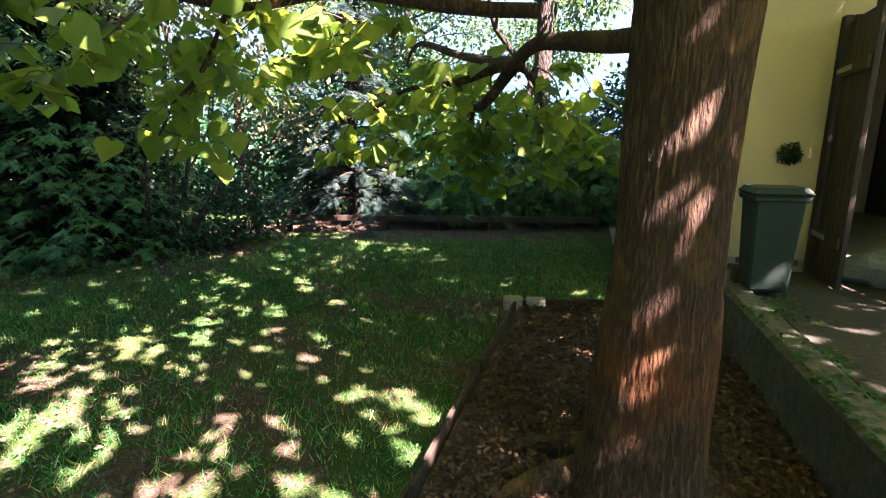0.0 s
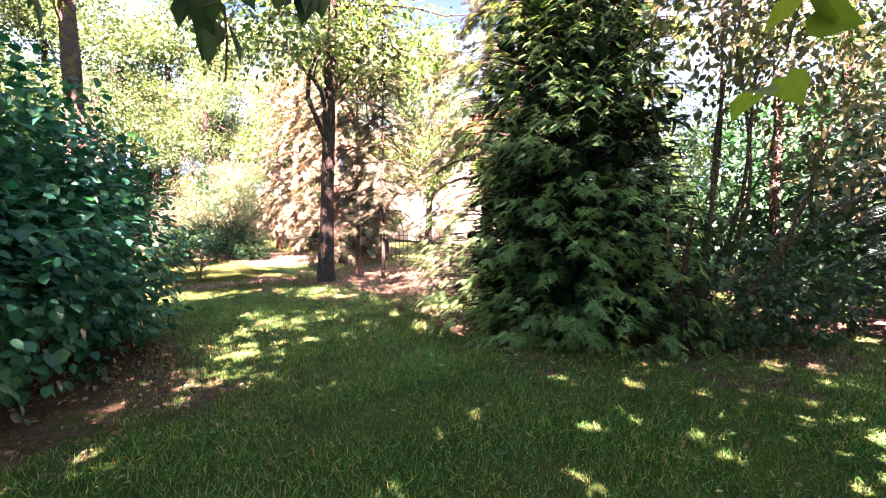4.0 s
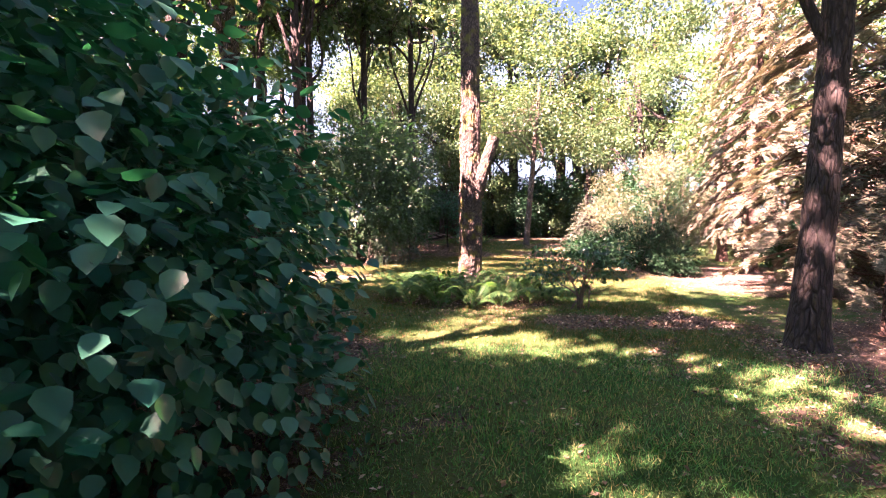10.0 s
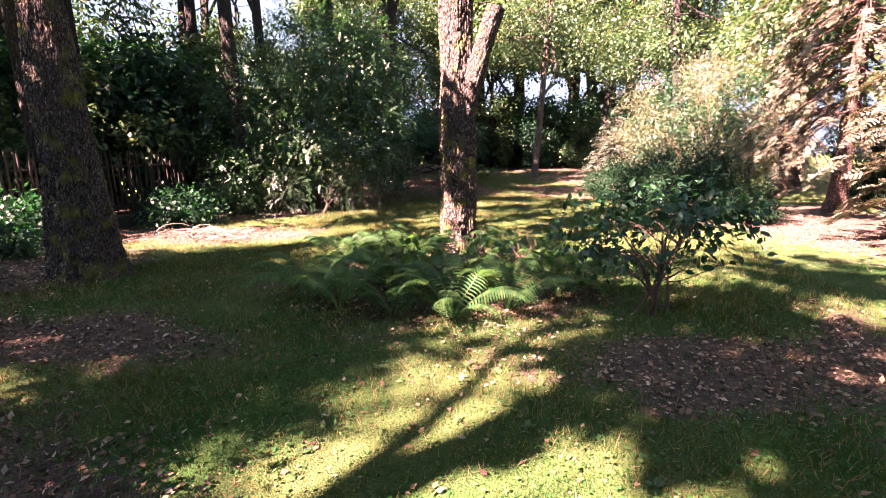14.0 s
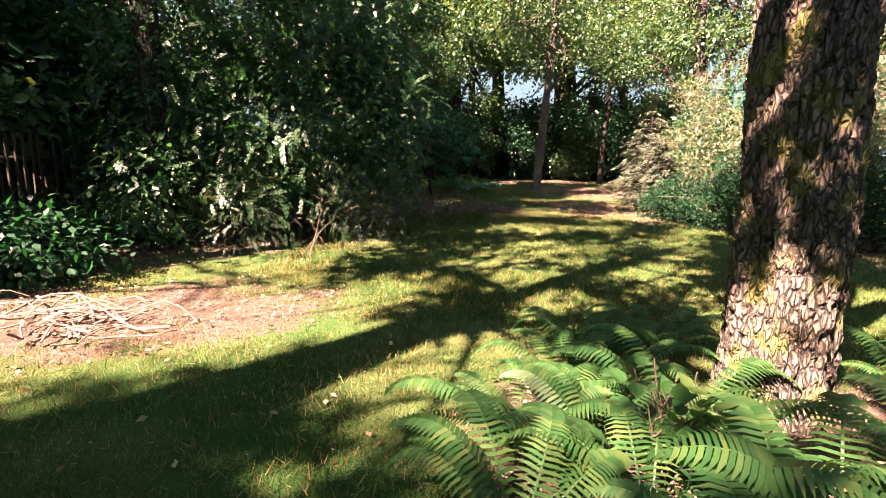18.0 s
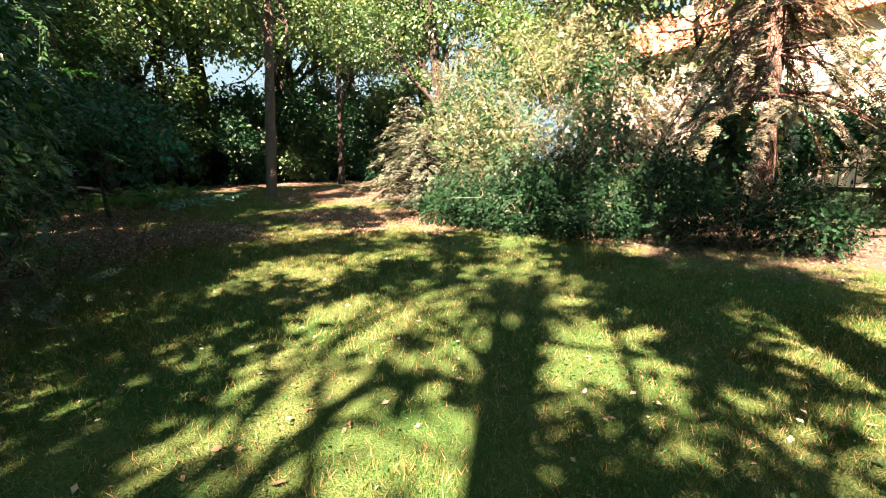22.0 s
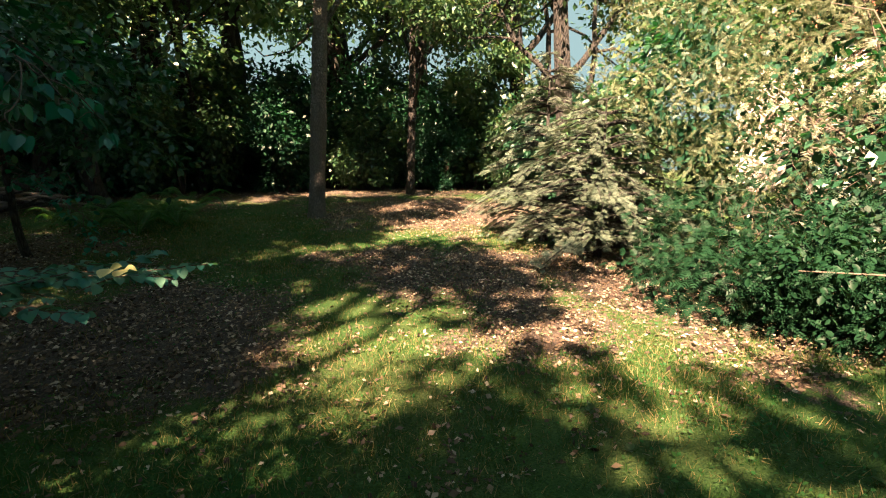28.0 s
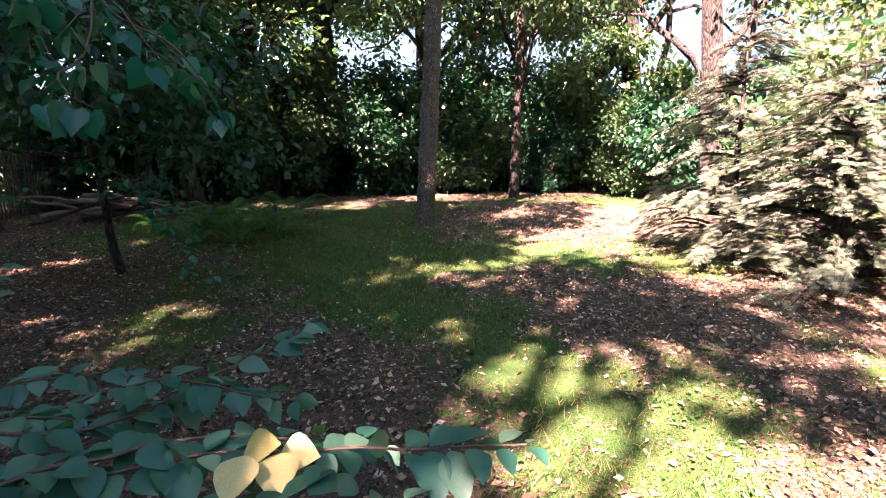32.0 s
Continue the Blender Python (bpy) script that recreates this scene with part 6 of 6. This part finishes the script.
for i, (a, b, sag) in enumerate((
    ((0.28, 29.29, 0.36), (0.87, 29.78, 0.35), -0.08), ((0.18, 29.23, 0.32), (1.18, 28.88, 0.42), 0.0), ((-0.05, 29.59, 0.25), (0.82, 29.31, 0.33), 0.05), ((0.31, 29.09, 0.35), (0.99, 29.13, 0.31), 0.02),
    ((0.65, 28.94, 0.33), (0.98, 28.85, 0.39), 0.05), ((-0.1, 29.3, 0.2), (0.55, 29.0, 0.3), 0.06), ((-0.15, 29.4, 0.22), (0.5, 29.45, 0.27), 0.05), ((0.0, 29.1, 0.2), (0.7, 28.8, 0.26), 0.05), ((0.2, 29.5, 0.24), (0.75, 29.55, 0.26), 0.05), ((0.05, 29.0, 0.25), (0.45, 28.85, 0.33), 0.05), ((-0.2, 29.7, 0.2), (0.4, 29.7, 0.3), 0.06), ((-0.14, 29.85, 0.36), (0.04, 29.89, 0.57), 0.0), ((-0.06, 29.76, 0.36), (-0.06, 30.05, 0.55), 0.0),
)):
    pts = curve_pts(a, b, 7, sag, 0.1, 960 + i)
    leafy_twig(branch, pts, 0.074, 0.036, 900 + i, LEAF_DOGWOOD, 0.0045)
LEAF_FADED = leafy("yellowed_leaf", (0.42, 0.4, 0.12), (0.5, 0.47, 0.17), (0.58, 0.54, 0.24), 0.3, 0.4, (1.2, 1.2, 0.8))
for i, (p, ax) in enumerate((((0.766, 28.988, 0.411), (-0.022, -0.074, -0.016)), ((0.814, 28.999, 0.400), (-0.005, -0.072, -0.018)), ((0.759, 29.024, 0.395), (0.045, -0.033, 0.034)), ((0.813, 29.014, 0.386), (0.048, -0.040, 0.026)))):
    v_ = dog_leaf[i].vertices
    co = np.array([q.co for q in v_]) * [1, 1.35, 1]
    ob = link_mesh("leaf", co, [np.array([list(q.vertices) for q in dog_leaf[i].polygons])], LEAF_FADED, branch, "pale yellow fading leaf", smooth=True)
    ln = np.linalg.norm(ax)
    ax = np.array(ax) / ln
    up_ = unit(np.array([-0.1, -0.5, 0.8]) - (np.array([-0.1, -0.5, 0.8]) @ ax) * ax)
    m3 = np.stack([ax, np.cross(up_, ax), up_], 1) * ln
    ob.matrix_basis = Matrix.Translation(Vector(p) - branch.matrix_basis.translation) @ Matrix([list(q) for q in m3]).to_4x4()
for i, (a, b) in enumerate((((-0.5, 29.3, -0.5), (0.1, 29.25, 0.3)), ((-0.5, 29.35, -0.5), (-0.1, 29.45, 0.25)), ((-0.45, 29.2, -0.5), (-0.2, 29.0, 0.35)))):
    trunk_part(branch, curve_pts(a, b, 10, 0.1, 0.1, 930 + i), np.linspace(0.012, 0.005, 10), TWIG, 8, "stem", i, 0.0, 0.05)

# ---- woodland round the garden ----
wood_lobes = [(0, 0, 6.0, 3.2, 3.2, 3.0), (1.6, 0.8, 4.0, 2.0, 2.0, 1.6), (-1.5, -1.0, 4.6, 2.0, 2.0, 1.8), (0.3, 1.5, 8.2, 2.2, 2.2, 1.6)]
proto = []
for i in range(3):
    lob = [(a + 0.5 * i * (1 if j % 2 else -1), b - 0.4 * i, c + 0.5 * i, d, e, g) for j, (a, b, c, d, e, g) in enumerate(wood_lobes)]
    proto.append(tree("woodland_tree", "tall leafy woodland tree beyond the garden", 0, 0, 0.17 + 0.03 * i, (0.5, 0.3 * i), 8.0, BARK_DARK, lob, 15000, 0.16, (LEAF_FAR, LEAF_MID, LEAF_FAR)[i], 7, 500 + i, 12, 0.02, 12, 0.3, 30, 16, "woodland round the garden", first=0.25, shell=0.2, masses=34, mass=0.85))
under = []
for i in range(2):
    ul = [(0, 0, 1.0, 1.6, 1.6, 1.2), (0.9, 0.5, 1.8, 1.3, 1.3, 1.1), (-0.9, -0.3, 1.6, 1.2, 1.3, 1.0)]
    under.append(shrub("understory_bush", "leafy bush of the surrounding undergrowth", 0, 0, clumps(ul, 30, 522 + i, 0.5), 6500, 0.13, (LEAF_DARK, LEAF_FAR)[i], 6, 520 + i, T_RHOMB, 0.2, 22, core=0.5, group="undergrowth", stem_r=0.03))
wr = np.random.default_rng(55)


def plant(proto_ob, x, y, s=1.0):
    m = Matrix.Translation((x, y, float(gz(x, y)))) @ pose(0, 0, 0, 0, 0, wr.uniform(0, 360))
    ob = copy_thing(proto_ob, m)
    ob.scale = (s, s, s * wr.uniform(0.9, 1.15))
    return ob


WOODS = [(0.4, -7.4), (-4.6, 38.5), (-3.0, 41.8), (10.2, 37.5), (12.6, 20.5), (-2.5, 46), (2, 48), (5.5, 47), (9.5, 46.5), (13, 44), (-6.5, 44), (8, 53), (-9, 38), (-9.5, 31), (-11.5, 18), (-10.2, 22), (-9.6, 27.6), (-0.6, 46.5), (-9, 5.5), (13.5, 33.5), (15.5, 29), (16, 22), (15, 5), (14, -1), (-9.5, -3), (-9, 1.5), (-3.2, 2.4)]
for i, (x, y) in enumerate(WOODS):
    plant(proto[(i % 2) * 2 if y > 36 else 1 if x < 0 else i % 3], x, y, wr.uniform(0.95, 1.3) * (1.6 if y > 43 else 1))
UNDER = [(-1.5, 43.9), (-2.6, 45.4), (13.6, 27.2), (13.4, 23.6), (-8.6, 14.6), (-9.2, 20.6), (-9.0, 11.5), (-1.5, 47.5), (4.5, 49), (7.5, 50), (11.5, 46.5), (1.8, 51), (12.5, 49), (-4.5, 47), (-7.6, 25.5), (-7.8, 19.4), (-7.6, 13.6), (-7.0, 5.0), (-11.5, 43), (14.0, 41.0), (-3, 43.5), (0, 44.2), (3.2, 45), (6.2, 45.2), (9.2, 44.2), (11.5, 41.5), (11.2, 37.8), (10.5, 34.6), (-5.6, 42.5), (-10.6, 34), (-7.8, 29), (-7.8, 22.5), (-8, 16), (-7, 11), (13.4, 8.8), (13, 5.2), (1.5, 48), (8, 48), (-11, 38)]
for i, (x, y) in enumerate(UNDER):
    plant(under[i % 2], x, y, wr.uniform(0.85, 1.2))
for i, (x, y) in enumerate(((-9.0, 24.2), (-9.2, 27.2), (-10.5, 17), (-3.2, 46.8), (-0.4, 47.6), (2.3, 46.9), (4.8, 47.2), (7.2, 46.8), (9.8, 46.2), (12.2, 44.6))):
    plant(under[i % 2], x, y, 1.75)
# tall trees added for shade, their crowns mostly above the view
tall = []
for i, (k, m, q) in enumerate(((5200, 24, 0.72), (2600, 14, 0.58), (1500, 8, 0.58))):
    tall.append(tree("boundary_tree", "tall broad-crowned tree added to shade the garden", 0, 0, 0.2, (0.3, 0.2), 12.0, BARK_DARK, [(0, 0, 12.2, 3.4, 3.4, 1.7), (1.6, 0.9, 10.6, 2.0, 2.0, 1.1), (-1.6, -0.9, 10.8, 2.0, 2.0, 1.1)], k, 0.3, LEAF_FAR, 7, 540 + i, 12, 0.02, 12, 0.24, 24, 16, "tall boundary trees", first=0.6, shell=0.15, masses=m, mass=q))
# each place is set by where the crown's shadow should land
for x, y, k, sc in ((-2.3, 4.3, 1, 1.0), (-6.8, 5.1, 2, 0.92), (-2.4, 7.9, 1, 1.0), (-10.6, 30.6, 0, 1.0), (-8.3, 31.2, 0, 1.0), (-0.9, 6.2, 1, 0.95), (-9.4, 7.4, 0, 1.0), (-10.4, 6.6, 0, 1.0), (-4.7, 23.5, 1, 1.0), (-6.4, 19.5, 1, 0.97), (-8.6, 22.6, 0, 1.0), (-8.3, 26.8, 0, 1.05), (-4.4, 29.4, 0, 1.0), (-6.2, 27.6, 1, 1.0), (-9.6, 15.0, 2, 1.0), (-2.5, 31.2, 1, 1.0), (-5.4, 14.2, 2, 1.05), (-6.0, 7.9, 1, 1.0), (-7.3, -1.8, 0, 1.0)):
    plant(tall[k], x, y, sc)
for ob in proto + under + tall:
    for c in list(ob.children_recursive) + [ob]:
        bpy.data.objects.remove(c)

# ---- grass, weeds, litter ----
gr = np.random.default_rng(3)


def lawn_points(n, x0, x1, y0, y1, soil_max):
    x, y = gr.uniform(x0, x1, n), gr.uniform(y0, y1, n)
    s = soil_at(x, y)
    ok = gr.random(n) > s * soil_max
    return x[ok], y[ok]


def not_bed(x, y):
    bed_in = (x < 4.5) & (x > -0.2) & (y < 0.66 - 0.2 * (x - 0.3)) & (y > -7)
    paved = (x > 4.2) & (y < -1.15 - 0.17 * (x - 4.4)) | (y < -1.4)
    return ~(bed_in | paved)


def lawn(name, label, material, patches, low, high):
    X, Y = [], []
    for n, box_ in patches:
        a, b = lawn_points(n, *box_, 1.0 if box_[2] < 27 else 0.94)
        X.append(a)
        Y.append(b)
    X, Y = np.concatenate(X), np.concatenate(Y)
    ok = not_bed(X, Y)
    X, Y = X[ok], Y[ok]
    n = len(X)
    tall_ = low + high * np.clip(smooth_noise(np.stack([X, Y, 0 * X], -1) * 1.5, 31) + 0.4, 0, 1.5)
    pos = np.stack([X, Y, gz(X, Y) - 0.003], -1)
    v, f = scatter(T_BLADE, pos, np.array([0, 0, 1.0]) + 0.6 * gr.normal(size=(n, 3)), gr.normal(size=(n, 3)), tall_ * gr.uniform(0.6, 1.5, n))
    tagged(link_mesh(name, v, [f], material), label, "grass", kind="stuff")


lawn("grass", "short fresh green lawn grass", GRASS, ((150000, (0.5, 8.6, -1.4, 6.5)), (110000, (1.5, 7, 6, 13))), 0.042, 0.012)
lawn("grass", "sun-dried lawn grass with longer tufts", GRASS_DRY, ((230000, (-4.0, 6.5, 13, 22)), (210000, (-2.5, 7.0, 20, 30)), (120000, (-1.0, 6.0, 28, 38)), (20000, (-3, 9, 36, 43))), 0.042, 0.014)
a, b = lawn_points(260000, -1.5, 7.5, -1.3, 36, 0.8)
ok = not_bed(a, b)
a, b = a[ok], b[ok]
ok = smooth_noise(np.stack([a, b, 0 * a], -1) * 1.1, 35) + 0.7 * gr.normal(size=len(a)) > np.where(b > 16, 0.75, 0.0)
a, b = a[ok], b[ok]
n = len(a)
v, f = scatter(T_RHOMB, np.stack([a, b, gz(a, b) + 0.012 + 0.03 * gr.random(n)], -1), gr.normal(size=(n, 3)) * [1, 1, 0.3], np.array([0, 0, 1.0]) + 0.4 * gr.normal(size=(n, 3)), gr.uniform(0.014, 0.036, n))
tagged(link_mesh("clover", v, [f], WEED), "low clover and small weeds in the lawn", "weeds", kind="stuff")
x, y = gr.uniform(-5, 10, 190000), gr.uniform(2, 44, 190000)
s = soil_at(x, y)
ok = (gr.random(len(x)) < s * 0.8 + 0.06) & not_bed(x, y)
x, y = x[ok], y[ok]
n = len(x)
v, f = scatter(T_RHOMB, np.stack([x, y, gz(x, y) + 0.012 + 0.015 * gr.random(n)], -1), gr.normal(size=(n, 3)) * [1, 1, 0.25], np.array([0, 0, 1.0]) + 0.45 * gr.normal(size=(n, 3)), 0.015 + 0.045 * gr.random(n) ** 2)
tagged(link_mesh("leaf_litter", v, [f], LITTER), "scattered dry brown fallen leaves on the soil", "leaves", kind="stuff")

# fine crumbs and chips on the bare soil
k = 230000
x, y = gr.uniform(-3.5, 6.5, k), np.where(gr.random(k) < 0.35, gr.uniform(8, 17, k), 28 + 12 * gr.random(k) ** 1.5)
ok = gr.random(k) < soil_at(x, y) * 0.9 + 0.06
x, y = x[ok], y[ok]
n = len(x)
half_n = n // 2
v, f = scatter(T_RHOMB, np.stack([x, y, gz(x, y) + 0.01 + 0.012 * gr.random(n)], -1), gr.normal(size=(n, 3)) * [1, 1, 0.3], np.array([0, 0, 1.0]) + 0.6 * gr.normal(size=(n, 3)), 0.012 + 0.045 * gr.random(n) ** 2)
tagged(link_mesh("soil_crumbs", v[:half_n * 4], [f[:half_n]], CHIPS), "dark twigs and bark crumbs on the bare soil", "debris", kind="stuff")
tagged(link_mesh("pale_crumbs", v[half_n * 4:], [f[half_n:] - half_n * 4], LITTER), "small pale dry scraps on the bare soil", "debris", kind="stuff")
# broad rosettes in the grass
k = 200
x, y = gr.uniform(0.5, 6.5, k), gr.uniform(1.5, 31, k)
ok = not_bed(x, y) & (soil_at(x, y) < 0.5)
x, y = np.repeat(x[ok], 6), np.repeat(y[ok], 6)
n = len(x)
a = gr.uniform(0, 6.28, n)
way = np.stack([np.cos(a), np.sin(a), gr.uniform(0.15, 0.7, n)], -1)
v, f = scatter(T_OVAL, np.stack([x, y, gz(x, y) + 0.01], -1), way, np.array([0, 0, 1.0]) + 0.2 * gr.normal(size=(n, 3)), gr.uniform(0.03, 0.06, n))
tagged(link_mesh("plantain_rosettes", v, [f], LEAF_MID), "broad-leaved weed rosettes scattered in the lawn", "weeds", kind="stuff")
